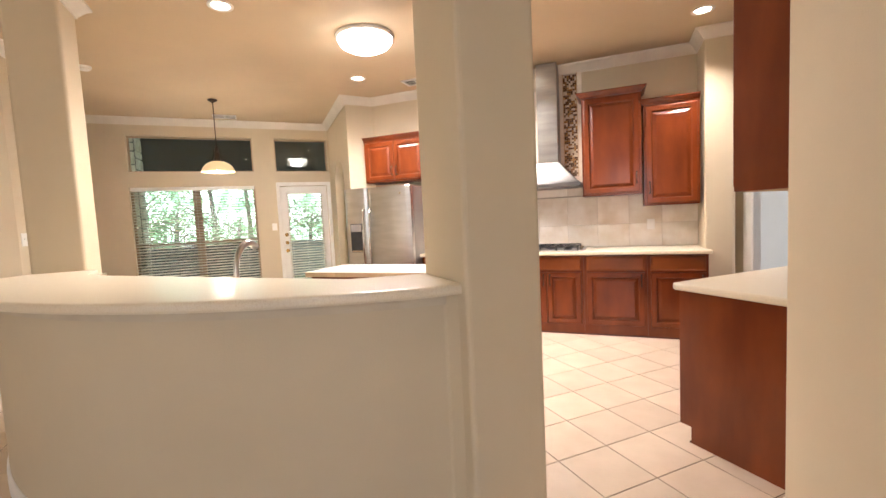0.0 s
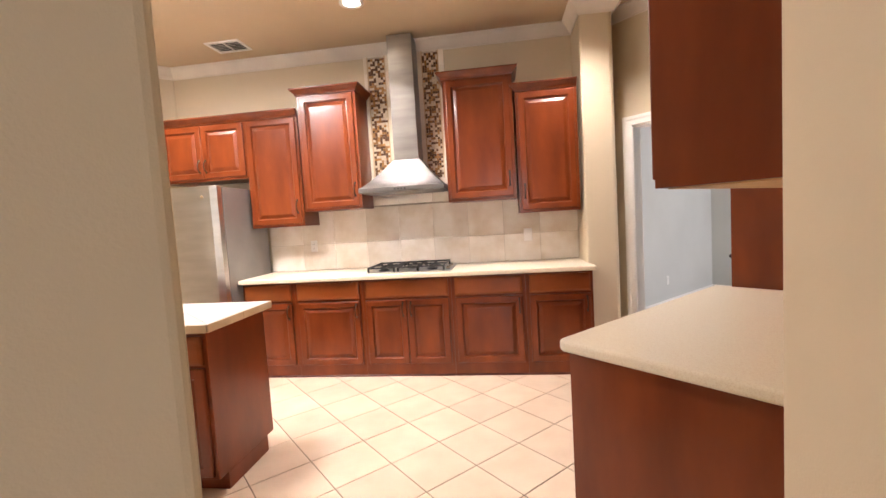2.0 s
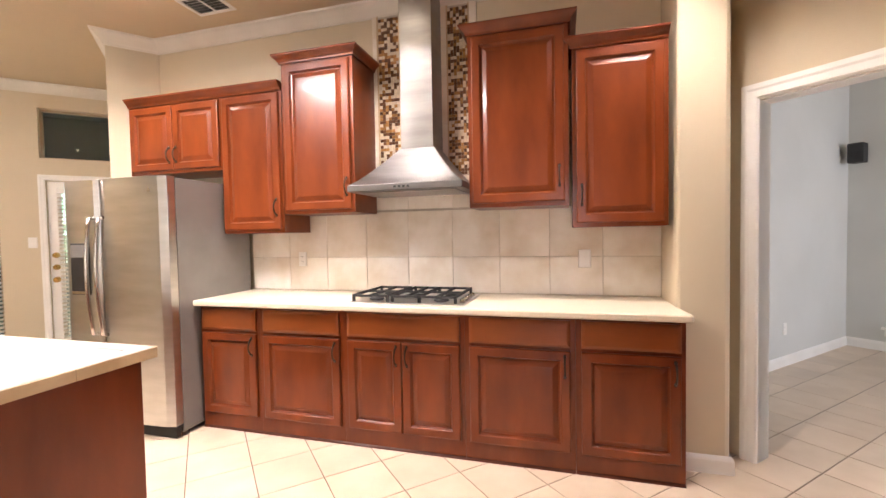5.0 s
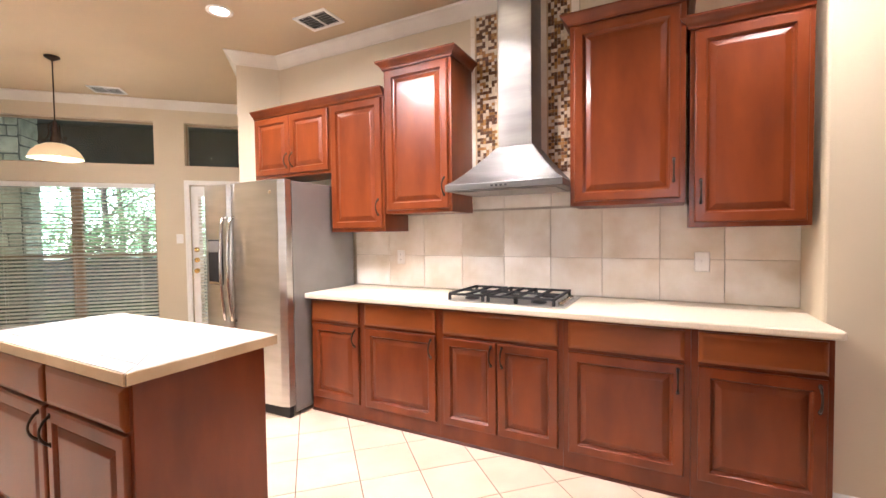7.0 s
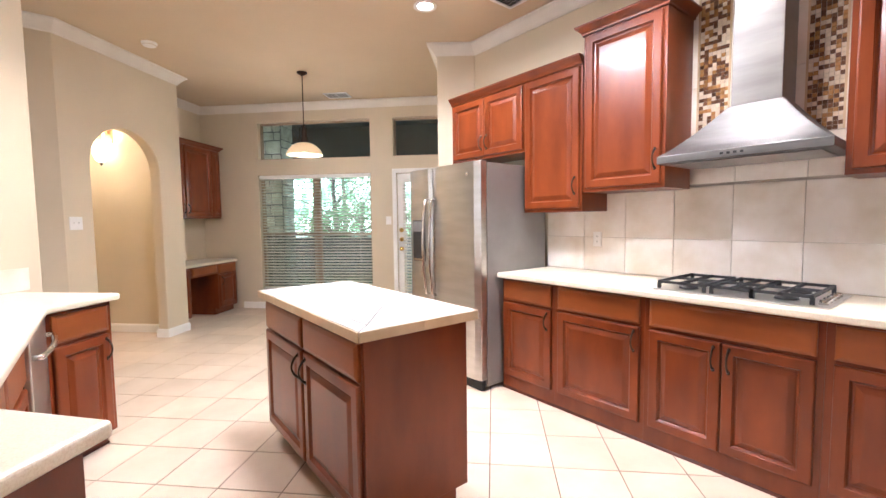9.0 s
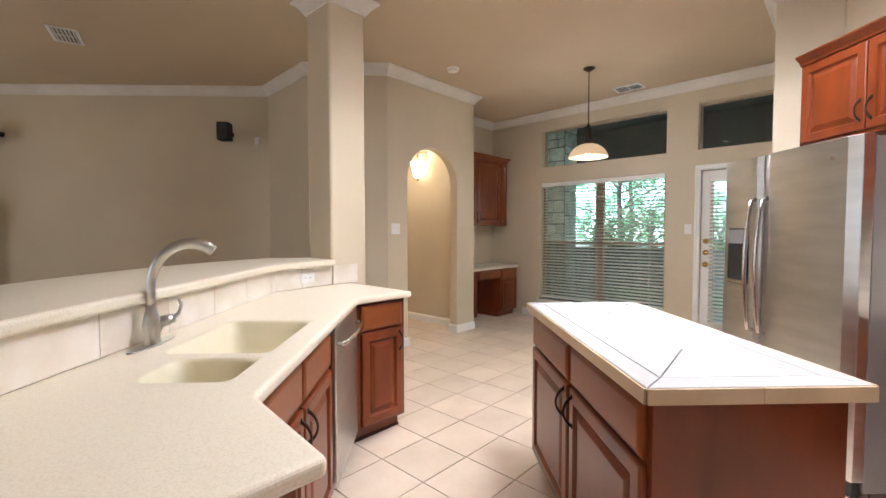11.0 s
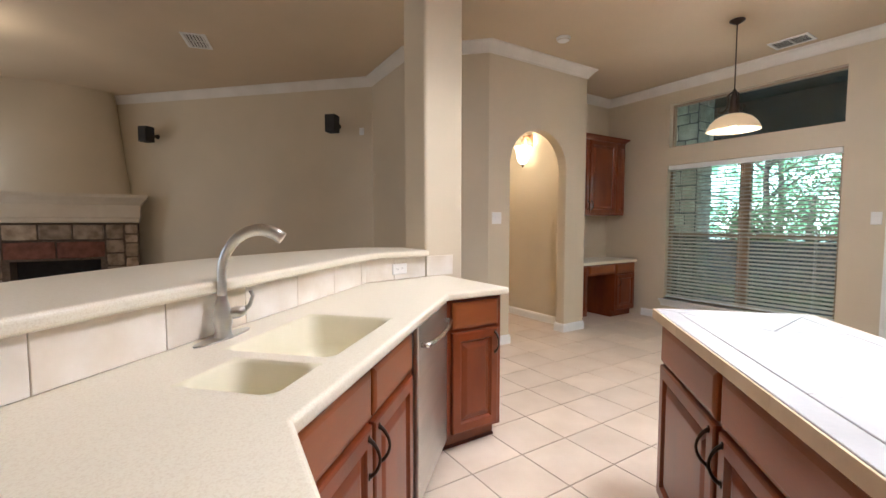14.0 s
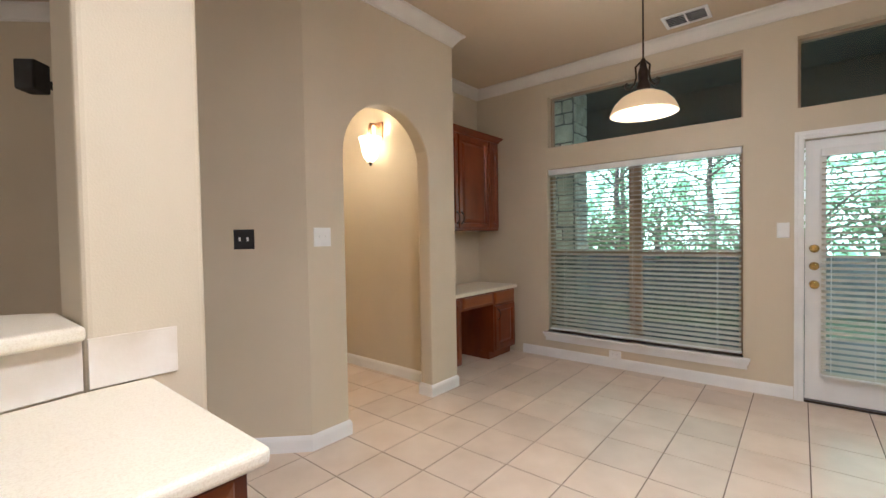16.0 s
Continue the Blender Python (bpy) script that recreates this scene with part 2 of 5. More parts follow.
def leaf_mat():
    m, n, l, p = node_mat("thin_leaves")
    gi = n.new("ShaderNodeNewGeometry")
    r = n.new("ShaderNodeValToRGB")
    r.color_ramp.elements[0].color, r.color_ramp.elements[1].color = (0.09, 0.14, 0.06, 1), (0.20, 0.28, 0.15, 1)
    l.new(gi.outputs["Random Per Island"], r.inputs[0])
    l.new(r.outputs[0], p.inputs["Base Color"])
    p.inputs["Roughness"].default_value = 0.5
    t = n.new("ShaderNodeBsdfTranslucent")
    r2 = n.new("ShaderNodeValToRGB")
    r2.color_ramp.elements[0].color, r2.color_ramp.elements[1].color = (0.30, 0.50, 0.22, 1), (0.60, 0.82, 0.46, 1)
    l.new(gi.outputs["Random Per Island"], r2.inputs[0])
    l.new(r2.outputs[0], t.inputs[0])
    mx = n.new("ShaderNodeMixShader")
    mx.inputs[0].default_value = 0.5
    l.new(p.outputs[0], mx.inputs[1])
    l.new(t.outputs[0], mx.inputs[2])
    l.new(mx.outputs[0], n["Material Output"].inputs[0])
    return m


THINLEAF = leaf_mat()


# ---- mesh tools ----
def finish(name, bm, mat, parent=None, m=None, bevel=0.0, smooth=False, kind="", seg=2, merge=True):
    if merge:
        bmesh.ops.remove_doubles(bm, verts=bm.verts, dist=1e-5)
    bmesh.ops.recalc_face_normals(bm, faces=bm.faces)
    me = bpy.data.meshes.new(name)
    bm.to_mesh(me)
    bm.free()
    for x in (mat if isinstance(mat, (list, tuple)) else (mat,)):
        me.materials.append(x)
    ob = new(name, me)
    if parent is not None:
        ob.parent = parent
    if m is not None:
        ob.matrix_basis = m
    if smooth:
        for f in me.polygons:
            f.use_smooth = True
    if bevel:
        b = ob.modifiers.new("bevel", "BEVEL")
        b.width, b.segments, b.limit_method, b.angle_limit = bevel, seg, "ANGLE", radians(40)
        b.harden_normals = False
    if kind:
        ob["kind"] = kind
    return ob


def box(bm, x0, x1, y0, y1, z0, z1, mat=0):
    v = [bm.verts.new(p) for p in ((x0, y0, z0), (x1, y0, z0), (x1, y1, z0), (x0, y1, z0), (x0, y0, z1), (x1, y0, z1), (x1, y1, z1), (x0, y1, z1))]
    for q in ((3, 2, 1, 0), (4, 5, 6, 7), (0, 1, 5, 4), (1, 2, 6, 5), (2, 3, 7, 6), (3, 0, 4, 7)):
        f = bm.faces.new([v[i] for i in q])
        f.material_index = mat
    return v


def prism(bm, pts, z0, z1, mat=0):
    lo = [bm.verts.new((x, y, z0)) for x, y in pts]
    hi = [bm.verts.new((x, y, z1)) for x, y in pts]
    n = len(pts)
    bm.faces.new(lo[::-1]).material_index = mat
    bm.faces.new(hi).material_index = mat
    for i in range(n):
        bm.faces.new((lo[i], lo[(i + 1) % n], hi[(i + 1) % n], hi[i])).material_index = mat


def boxed(name, dims, mat, parent=None, m=None, bevel=0.003, **k):
    bm = bmesh.new()
    box(bm, *dims)
    return finish(name, bm, mat, parent, m, bevel, **k)


def lathe(bm, prof, n=24, cx=0.0, cy=0.0, mat=0, close=False):
    rings = []
    for r, z in prof:
        rings.append([bm.verts.new((cx + max(r, 1e-4) * math.cos(2 * math.pi * i / n), cy + max(r, 1e-4) * math.sin(2 * math.pi * i / n), z)) for i in range(n)])
    for a, b in zip(rings, rings[1:]):
        for i in range(n):
            bm.faces.new((a[i], a[(i + 1) % n], b[(i + 1) % n], b[i])).material_index = mat
    if close:
        bm.faces.new(rings[0][::-1]).material_index = mat
        bm.faces.new(rings[-1]).material_index = mat


def tube(bm, pts, r, n=10, mat=0, flat=1.0):
    """A tube along pts; r may be a list."""
    pts = [Vector(p) for p in pts]
    rs = r if isinstance(r, (list, tuple)) else [r] * len(pts)
    rings, side = [], None
    for i, p in enumerate(pts):
        d = (pts[min(i + 1, len(pts) - 1)] - pts[max(i - 1, 0)]).normalized()
        if side is None:
            side = d.cross(Vector((0, 0, 1)))
            if side.length < 0.1:
                side = d.cross(Vector((1, 0, 0)))
        side = (side - d * side.dot(d)).normalized()
        up = side.cross(d)
        rings.append([bm.verts.new(p + rs[i] * (math.cos(2 * math.pi * k / n) * side + flat * math.sin(2 * math.pi * k / n) * up)) for k in range(n)])
    for a, b in zip(rings, rings[1:]):
        for k in range(n):
            bm.faces.new((a[k], a[(k + 1) % n], b[(k + 1) % n], b[k])).material_index = mat
    bm.faces.new(rings[0][::-1]).material_index = mat
    bm.faces.new(rings[-1]).material_index = mat


def mould(bm, path, prof, closed=False, side=1, mat=0):
    """Sweep a profile of (out, z) along a plan polyline, mitred; out is to the left of the path (side 1) or right (-1)."""
    pts = [Vector((p[0], p[1])) for p in path]
    n = len(pts)
    rings = []
    for i in range(n):
        a = pts[i] - pts[i - 1] if (i or closed) else None
        b = pts[(i + 1) % n] - pts[i] if (i < n - 1 or closed) else None
        a = (a or b).normalized()
        b = (b or a).normalized()
        na, nb = Vector((-a.y, a.x)), Vector((-b.y, b.x))
        mit = (na + nb)
        mit = mit / max(0.3, mit.dot(na))
        rings.append([bm.verts.new((pts[i].x + side * o * mit.x, pts[i].y + side * o * mit.y, z)) for o, z in prof])
    k = len(prof)
    for i in range(n if closed else n - 1):
        a, b = rings[i], rings[(i + 1) % n]
        for j in range(k):
            bm.faces.new((a[j], a[(j + 1) % k], b[(j + 1) % k], b[j])).material_index = mat
    if not closed:
        bm.faces.new(rings[0]).material_index = mat
        bm.faces.new(rings[-1][::-1]).material_index = mat


def wall_mesh(bm, p0, p1, thick, z0, z1, holes=()):
    """A wall from p0 to p1; its room face lies on that line and its thickness to the left of it. holes: (s0, s1, za, zb)."""
    p0, p1 = Vector(p0), Vector(p1)
    d = p1 - p0
    L = d.length
    d = d / L
    nrm = Vector((-d.y, d.x))
    ss = sorted({0.0, L, *[h[0] for h in holes], *[h[1] for h in holes]})
    zs = sorted({z0, z1, *[h[2] for h in holes], *[h[3] for h in holes]})

    def solid(i, j):
        if not (0 <= i < len(ss) - 1 and 0 <= j < len(zs) - 1):
            return False
        s, z = (ss[i] + ss[i + 1]) / 2, (zs[j] + zs[j + 1]) / 2
        return not any(h[0] < s < h[1] and h[2] < z < h[3] for h in holes)

    def P(s, z, o):
        q = p0 + d * s + nrm * o
        return bm.verts.new((q.x, q.y, z))

    for i in range(len(ss) - 1):
        for j in range(len(zs) - 1):
            if not solid(i, j):
                continue
            a, b, c, e = ss[i], ss[i + 1], zs[j], zs[j + 1]
            bm.faces.new((P(a, c, 0), P(b, c, 0), P(b, e, 0), P(a, e, 0)))
            bm.faces.new((P(a, c, thick), P(a, e, thick), P(b, e, thick), P(b, c, thick)))
            if not solid(i - 1, j):
                bm.faces.new((P(a, c, 0), P(a, e, 0), P(a, e, thick), P(a, c, thick)))
            if not solid(i + 1, j):
                bm.faces.new((P(b, c, 0), P(b, c, thick), P(b, e, thick), P(b, e, 0)))
            if not solid(i, j - 1):
                bm.faces.new((P(a, c, 0), P(a, c, thick), P(b, c, thick), P(b, c, 0)))
            if not solid(i, j + 1):
                bm.faces.new((P(a, e, 0), P(b, e, 0), P(b, e, thick), P(a, e, thick)))


def wall(name, p0, p1, thick=0.12, z0=0.0, z1=CE, holes=(), mat=None):
    bm = bmesh.new()
    wall_mesh(bm, p0, p1, thick, z0, z1, holes)
    return tagged(finish(name, bm, mat or WALL), "tan painted plaster wall", "wall", kind="structure")


def nk(a, b):
    v = N(a, b)
    return (v.x, v.y)


# ---- structure ----
PLAN = [nk(-7.2, 7.60), nk(9.2, 7.60), nk(9.2, -1.6), (3.2, -4.2), (3.2, -4.73), (-9.0, -4.73), (-10.5, -1.0)]
bm = bmesh.new()
prism(bm, PLAN, -0.2, -0.004)
floor = tagged(finish("floor", bm, GROUT), "beige ceramic tile floor laid diagonally with brown grout", "floor", kind="structure")
bm = bmesh.new()
prism(bm, PLAN, CE, CE + 0.15)
tagged(finish("ceiling", bm, CEIL), "warm tan textured plaster ceiling", "ceiling", kind="structure")

WV = 7.45      # window wall, in b
WIN = (-1.987, -0.237, 0.275, 2.035)
TR1 = (-1.975, -0.237, 2.265, 2.815)
BD = (0.15, 0.93, 0.0, 2.02)
TR2 = (0.107, 0.975, 2.265, 2.815)
A0 = 1.0
# range wall and its alcove
wall("wall_range", (0.974, 5.0), (-3.06, 5.0), -0.12)
bm = bmesh.new()
prism(bm, [(0.975, 4.60), (1.21, 4.60), (1.23, 4.61), (1.24, 4.63), (1.24, 5.2), (0.975, 5.2)], 0, CE)
tagged(finish("wall_corner_column", bm, WALL, bevel=0.015), "tan plaster corner column beside the cabinets", "column", kind="structure")
# wing wall beside the fridge
bm = bmesh.new()
prism(bm, [(-3.06, 4.99), (-3.30, 4.70), (-3.32, 4.78), (-3.32, 5.12), (-3.06, 5.12)], 0, CE)
tagged(finish("wall_wing", bm, WALL, bevel=0.012), "tan plaster end of a short wall beside the fridge", "wall", kind="structure")


def arch_wall(name, m, s0, s1, j0, j1, spring, top, th, mat=None):
    """A wall in local y, z at x=0, thickness to -x, with an arched opening from j0 to j1."""
    bm = bmesh.new()
    n = 20
    cb, ra, rz = (j0 + j1) / 2, (j1 - j0) / 2, top - spring
    curve = [(j0, 0.0)] + [(cb - ra * math.cos(math.pi * i / n), spring + rz * math.sin(math.pi * i / n)) for i in range(n + 1)] + [(j1, 0.0)]

    def quad(pts):
        bm.faces.new([bm.verts.new(p) for p in pts])

    for x in (0, -th):
        quad([(x, s0, 0), (x, j0, 0), (x, j0, spring), (x, s0, spring)])
        quad([(x, s0, spring), (x, j0, spring), (x, j0, CE), (x, s0, CE)])
        quad([(x, j1, 0), (x, s1, 0), (x, s1, spring), (x, j1, spring)])
        quad([(x, j1, spring), (x, s1, spring), (x, s1, CE), (x, j1, CE)])
        for (b0, z0), (b1, z1) in zip(curve[1:-1], curve[2:-1]):
            quad([(x, b0, z0), (x, b1, z1), (x, b1, CE), (x, b0, CE)])
    for (b0, z0), (b1, z1) in zip(curve, curve[1:]):
        quad([(0, b0, z0), (0, b1, z1), (-th, b1, z1), (-th, b0, z0)])
    for e in (s0, s1):
        quad([(0, e, 0), (0, e, CE), (-th, e, CE), (-th, e, 0)])
    return tagged(finish(name, bm, mat or WALL, m=m, bevel=0.012), "tan plaster wall with an arched opening", "wall", kind="structure")


arch_wall("wall_nook_side", NOOK @ pose(A0, 0, 0) @ Matrix.Diagonal((-1, 1, 1, 1)), 5.69, 7.61, 6.15, 6.95, 1.95, 2.33, 0.12)
# Made-up closet behind the side arch, there to hold its glow.
wall("wall_pantry", nk(1.12, 7.3), nk(1.12, 7.25), -0.02)
wall("wall_pantry_back", nk(2.0, 7.2), nk(2.0, 5.5), 0.1)
wall("wall_pantry_side", nk(1.12, 7.2), nk(2.0, 7.2), 0.1)
# window wall
hs = [(A0 - h[1], A0 - h[0], h[2], h[3]) for h in (WIN, TR1, BD, TR2)]
wall("wall_window", nk(A0, WV), nk(-3.05, WV), -0.16, holes=hs)
# desk alcove and hall
wall("wall_desk_back", nk(-2.90, WV), nk(-2.90, 6.04), -0.12)
AR, AB0, AB1, AJ0, AJ1, AT, ASP = -2.21, 4.63, 6.10, 4.918, 5.765, 2.295, 1.90
TH = 0.125
arch_wall("wall_arch", NOOK @ pose(AR, 0, 0), AB0, AB1, AJ0, AJ1, ASP, AT, TH)
wall("wall_hall_right", nk(AR - TH, 5.98), nk(-6.2, 5.98), -0.12)
wall("wall_hall_left", nk(-6.2, 4.75), nk(AR - TH - 0.001, 4.75), -0.1)
wall("wall_hall_end", nk(-6.2, 5.98), nk(-6.2, 4.75), -0.1)
# living room
AX, AY = nk(AR, AB0)
wall("wall_living_north", (AX, AY), (AX, 0.87), -0.12)
wall("wall_living_jog", (AX, 0.87), (-5.60, 0.17), -0.12)
wall("wall_living_west", (-5.60, 0.17), (-5.60, -4.6), -0.12)
wall("wall_living_south", (-5.60, -4.6), (2.7, -4.6), -0.14, holes=[(1.40, 2.90, 0.5, 2.3), (5.3, 7.9, 0.5, 2.5)])
# entry wall on the right of the way in, and the kitchen's counter wall
PW = 0.779
bm = bmesh.new()
prism(bm, [(PW, 0.86), (PW, 1.70), nk(4.38, 0.65), nk(4.38, 0.535), (PW + 0.12, 1.60), (PW + 0.12, 0.86)], 0, CE)
tagged(finish("wall_counter", bm, WALL, bevel=0.012), "tan painted plaster wall", "wall", kind="structure")
wall("wall_entry_back", (2.6, 0.86), (PW + 0.12, 0.86), -0.12)
wall("wall_entry_east", (2.6, -4.6), (2.6, 0.86), -0.12)
# wall with the doorway to the next room
wall("wall_doorway", nk(4.38, 2.60), nk(4.38, 0.535), 0.12, holes=[(0.24, 1.14, 0.0, 2.06)])
# next room
wall("wall_study_left", nk(4.50, 3.12), nk(8.0, 3.12), 0.12, mat=STUDYWALL)
wall("wall_study_back", nk(8.0, 3.12), nk(8.0, -1.3), 0.12, mat=STUDYWALL, holes=[(0.35, 1.25, 0.26, 1.90), (0.35, 1.25, 2.14, 2.67)])
wall("wall_study_right", nk(8.0, -1.3), nk(4.38, -1.3), 0.12, mat=STUDYWALL)
wall("wall_study_near", nk(4.50, 0.535), nk(4.50, -1.3), -0.12, mat=STUDYWALL)
wall("wall_study_corner", nk(4.50, 2.55), nk(4.50, 3.12), 0.12, mat=STUDYWALL)

# pillar at the way in, and the column at the bar's end
boxed("pillar_entry", (0.466, 0.80, 1.0, 1.43, 0, CE), WALL, m=NOOK, bevel=0.02, kind="structure", seg=3)
tagged(bpy.data.objects["pillar_entry"], "tan plaster pillar with rounded corners", "pillar")
boxed("column_bar", (-1.68, -1.366, 3.395, 3.71, 0, CE), WALL, m=NOOK, bevel=0.02, kind="structure", seg=3)
tagged(bpy.data.objects["column_bar"], "square tan plaster column with a white crown", "column")

# crown, baseboards, door casing
RING = [nk(4.38, 0.66), (1.24, 4.954), (1.24, 4.60), (0.975, 4.60), (0.975, 5.0), (-3.06, 5.0), (-3.30, 4.70), nk(A0, WV), nk(-2.90, WV), nk(-2.90, AB1),
        nk(AR, AB1), nk(AR, AB0), (AX, 0.87), (-5.60, 0.17), (-5.60, -4.6), (2.6, -4.6)]
CROWN = [(0.0, CE - 0.105), (0.010, CE - 0.105), (0.013, CE - 0.092), (0.024, CE - 0.080), (0.036, CE - 0.062), (0.060, CE - 0.034), (0.075, CE - 0.022), (0.085, CE - 0.018), (0.088, CE - 0.002), (0.0, CE - 0.002)]
BASE = [(0.0, 0.0), (0.014, 0.0), (0.014, 0.075), (0.010, 0.088), (0.004, 0.098), (0.0, 0.10)]


def trim(name, path, prof, mat=None, label="white painted crown moulding", closed=False):
    bm = bmesh.new()
    mould(bm, path, prof, closed)
    return tagged(finish(name, bm, mat or (CROWNW if prof is CROWN else WHITE), merge=False), label, "trim", kind="structure")


trim("crown_moulding", RING, CROWN)
trim("crown_column", [nk(-1.68, 3.395), nk(-1.68, 3.71), nk(-1.366, 3.71), nk(-1.366, 3.395)], CROWN, closed=True)
trim("crown_pillar", [nk(0.466, 1.0), nk(0.466, 1.43), nk(0.80, 1.43), nk(0.80, 1.0)], CROWN, closed=True)
BL = "white painted baseboard"
trim("baseboard", [(1.31, 4.884), (1.24, 4.954), (1.24, 4.60), (0.98, 4.60)], BASE, label=BL)
trim("baseboard", [nk(A0, 6.96), nk(A0, WV), nk(0.992, WV)], BASE, label=BL)
trim("baseboard", [nk(0.088, WV), nk(-2.30, WV)], BASE, label=BL)
trim("baseboard", [nk(AR - 0.12, AB1), nk(AR, AB1), nk(AR, AJ1), nk(AR - TH, AJ1), nk(AR - TH, 5.98), nk(-6.2, 5.98)], BASE, label=BL)
trim("baseboard", [nk(AR - TH, AJ0), nk(AR, AJ0), nk(AR, AB0), (AX, 0.87), (-5.60, 0.17), (-5.60, -3.0)], BASE, label=BL)
trim("baseboard", [(PW, 1.70), (PW, 0.86), (2.6, 0.86)][::-1], BASE, label=BL)
trim("baseboard", [nk(4.50, 3.12), nk(8.0, 3.12), nk(8.0, -1.3)][::-1], BASE, label=BL)
trim("baseboard", [nk(0.466, 1.20), nk(0.466, 1.0), nk(0.80, 1.0), nk(0.80, 1.42)][::-1], BASE, label=BL)


def casing(name, m, w, h, wd=0.085, th=0.02):
    """A door casing in local x, z; faces -y; opening from 0 to w."""
    bm = bmesh.new()
    prof = [(0.0, 0.0), (0.0, -th * 0.6), (0.012, -th), (wd * 0.55, -th), (wd * 0.7, -th * 1.25), (wd, -th * 1.25), (wd, 0.0)]
    rings = []
    for x, z, sx, sz in ((0, 0, -1, 0), (0, h, -1, 1), (w, h, 1, 1), (w, 0, 1, 0)):
        rings.append([bm.verts.new((x + sx * o, y, z + sz * o)) for o, y in prof])
    for a, b in zip(rings, rings[1:]):
        for j in range(len(prof)):
            k = (j + 1) % len(prof)
            bm.faces.new((a[j], a[k], b[k], b[j]))
    bm.faces.new(rings[0])
    bm.faces.new(rings[-1])
    ob = finish(name, bm, WHITE, m=m, merge=False)
    return tagged(ob, "white painted door casing", "door casing", kind="structure")


casing("trim_door_back", NOOK @ pose(BD[0], WV - 0.001, 0), BD[1] - BD[0], 2.02, 0.06)
casing("trim_doorway", NOOK @ pose(4.379, 2.36, 0, 0, 0, -90), 0.90, 2.06)
bm = bmesh.new()
box(bm, -0.012, 0.0, 0.0, 0.12, 0, 2.06)
box(bm, 0.90, 0.912, 0.0, 0.12, 0, 2.06)
box(bm, 0.0, 0.90, 0.0, 0.12, 2.05, 2.062)
tagged(finish("trim_door_jamb", bm, WHITE, m=NOOK @ pose(4.381, 2.36, 0, 0, 0, -90)), "white painted door jamb", "door jamb", kind="structure")


# ---- cabinets ----
def rings_panel(bm, x0, x1, z0, z1, y, prof, mat=0):
    """Nested rectangles; prof of (inset, forward); the front faces -y."""
    last = None
    for ins, fw in prof:
        r = [bm.verts.new(p) for p in ((x0 + ins, y - fw, z0 + ins), (x1 - ins, y - fw, z0 + ins), (x1 - ins, y - fw, z1 - ins), (x0 + ins, y - fw, z1 - ins))]
        if last:
            for i in range(4):
                bm.faces.new((last[i], last[(i + 1) % 4], r[(i + 1) % 4], r[i])).material_index = mat
        else:
            bm.faces.new(r[::-1]).material_index = mat
        last = r
    bm.faces.new(last).material_index = mat


DOORP = [(0, 0), (0, 0.014), (0.002, 0.018), (0.008, 0.021), (0.050, 0.022), (0.053, 0.018), (0.055, 0.013), (0.060, 0.007), (0.067, 0.006), (0.071, 0.009), (0.094, 0.018), (0.099, 0.019)]
DRAWP = [(0, 0), (0, 0.013), (0.004, 0.016), (0.012, 0.019), (0.020, 0.021)]


def pull(bm, x, y, z, length=0.115):
    """An arched vertical pull, standing off towards -y."""
    pts, rs = [], []
    for i in range(13):
        t = i / 12
        pts.append((x, y - 0.034 * math.sin(math.pi * t) ** 0.7 - 0.001, z + (t - 0.5) * length))
        rs.append(0.0045 + 0.0025 * abs(2 * t - 1) ** 2)
    tube(bm, pts, rs, 8)
    for e in (-0.5, 0.5):
        lathe_at = [bm.verts.new((x + 0.009 * math.cos(a), y - 0.004, z + e * length + 0.012 * math.sin(a))) for a in [k * math.pi / 4 for k in range(8)]]
        back = [bm.verts.new((v.co.x, y, v.co.z)) for v in lathe_at]
        bm.faces.new(lathe_at)
        for k in range(8):
            bm.faces.new((lathe_at[k], lathe_at[(k + 1) % 8], back[(k + 1) % 8], back[k]))


def add_door(parent, x0, x1, z0, z1, y, hx=None, hz=None, name="door"):
    bm = bmesh.new()
    rings_panel(bm, x0, x1, z0, z1, y, DOORP)
    d = finish(name, bm, CHERRY, parent)
    if hx is not None:
        bm = bmesh.new()
        pull(bm, hx, y - 0.0205, hz)
        tagged(finish("handle", bm, BRONZE, d, smooth=True), "dark bronze arched pull")
    return d


def add_drawer(parent, x0, x1, z0, z1, y):
    bm = bmesh.new()
    rings_panel(bm, x0, x1, z0, z1, y, DRAWP)
    return finish("drawer_front", bm, CHERRYX, parent)


def base_cabinet(m, w, depth=0.58, doors=(), drawers=(), h=0.875, toe=0.0, hollow=False, label="", group="kitchen base cabinets", name="base_cabinet"):
    """Local x along the front, front face frame at y=0, facing -y. doors: (x0, x1, z0, z1, handle x, handle z)."""
    e = tagged(new(name), label or "cherry-stained raised-panel base cabinet standing on the tile floor", "cabinet", group)
    e.matrix_basis = m
    bm = bmesh.new()
    if hollow:
        box(bm, 0, w, 0, 0.02, 0.095, h)
        box(bm, 0, 0.018, 0.02, depth, 0.095, h)
        box(bm, w - 0.018, w, 0.02, depth, 0.095, h)
        box(bm, 0.018, w - 0.018, 0.02, depth, 0.095, 0.12)
    else:
        box(bm, 0, w, 0, depth, 0.095, h)
    box(bm, 0.0, w, toe, depth, 0.0, 0.095)
    finish("body", bm, CHERRY, e)
    bm = bmesh.new()
    mould(bm, [(0, toe), (w, toe)], [(0.0, 0.0), (0.012, 0.0), (0.011, 0.007), (0.006, 0.013), (0.0, 0.015)], side=-1)
    finish("shoe_moulding", bm, CHERRYD, e)
    for d in drawers:
        add_drawer(e, *d, 0.0)
    for d in doors:
        add_door(e, d[0], d[1], d[2], d[3], 0.0, d[4], d[5])
    return e


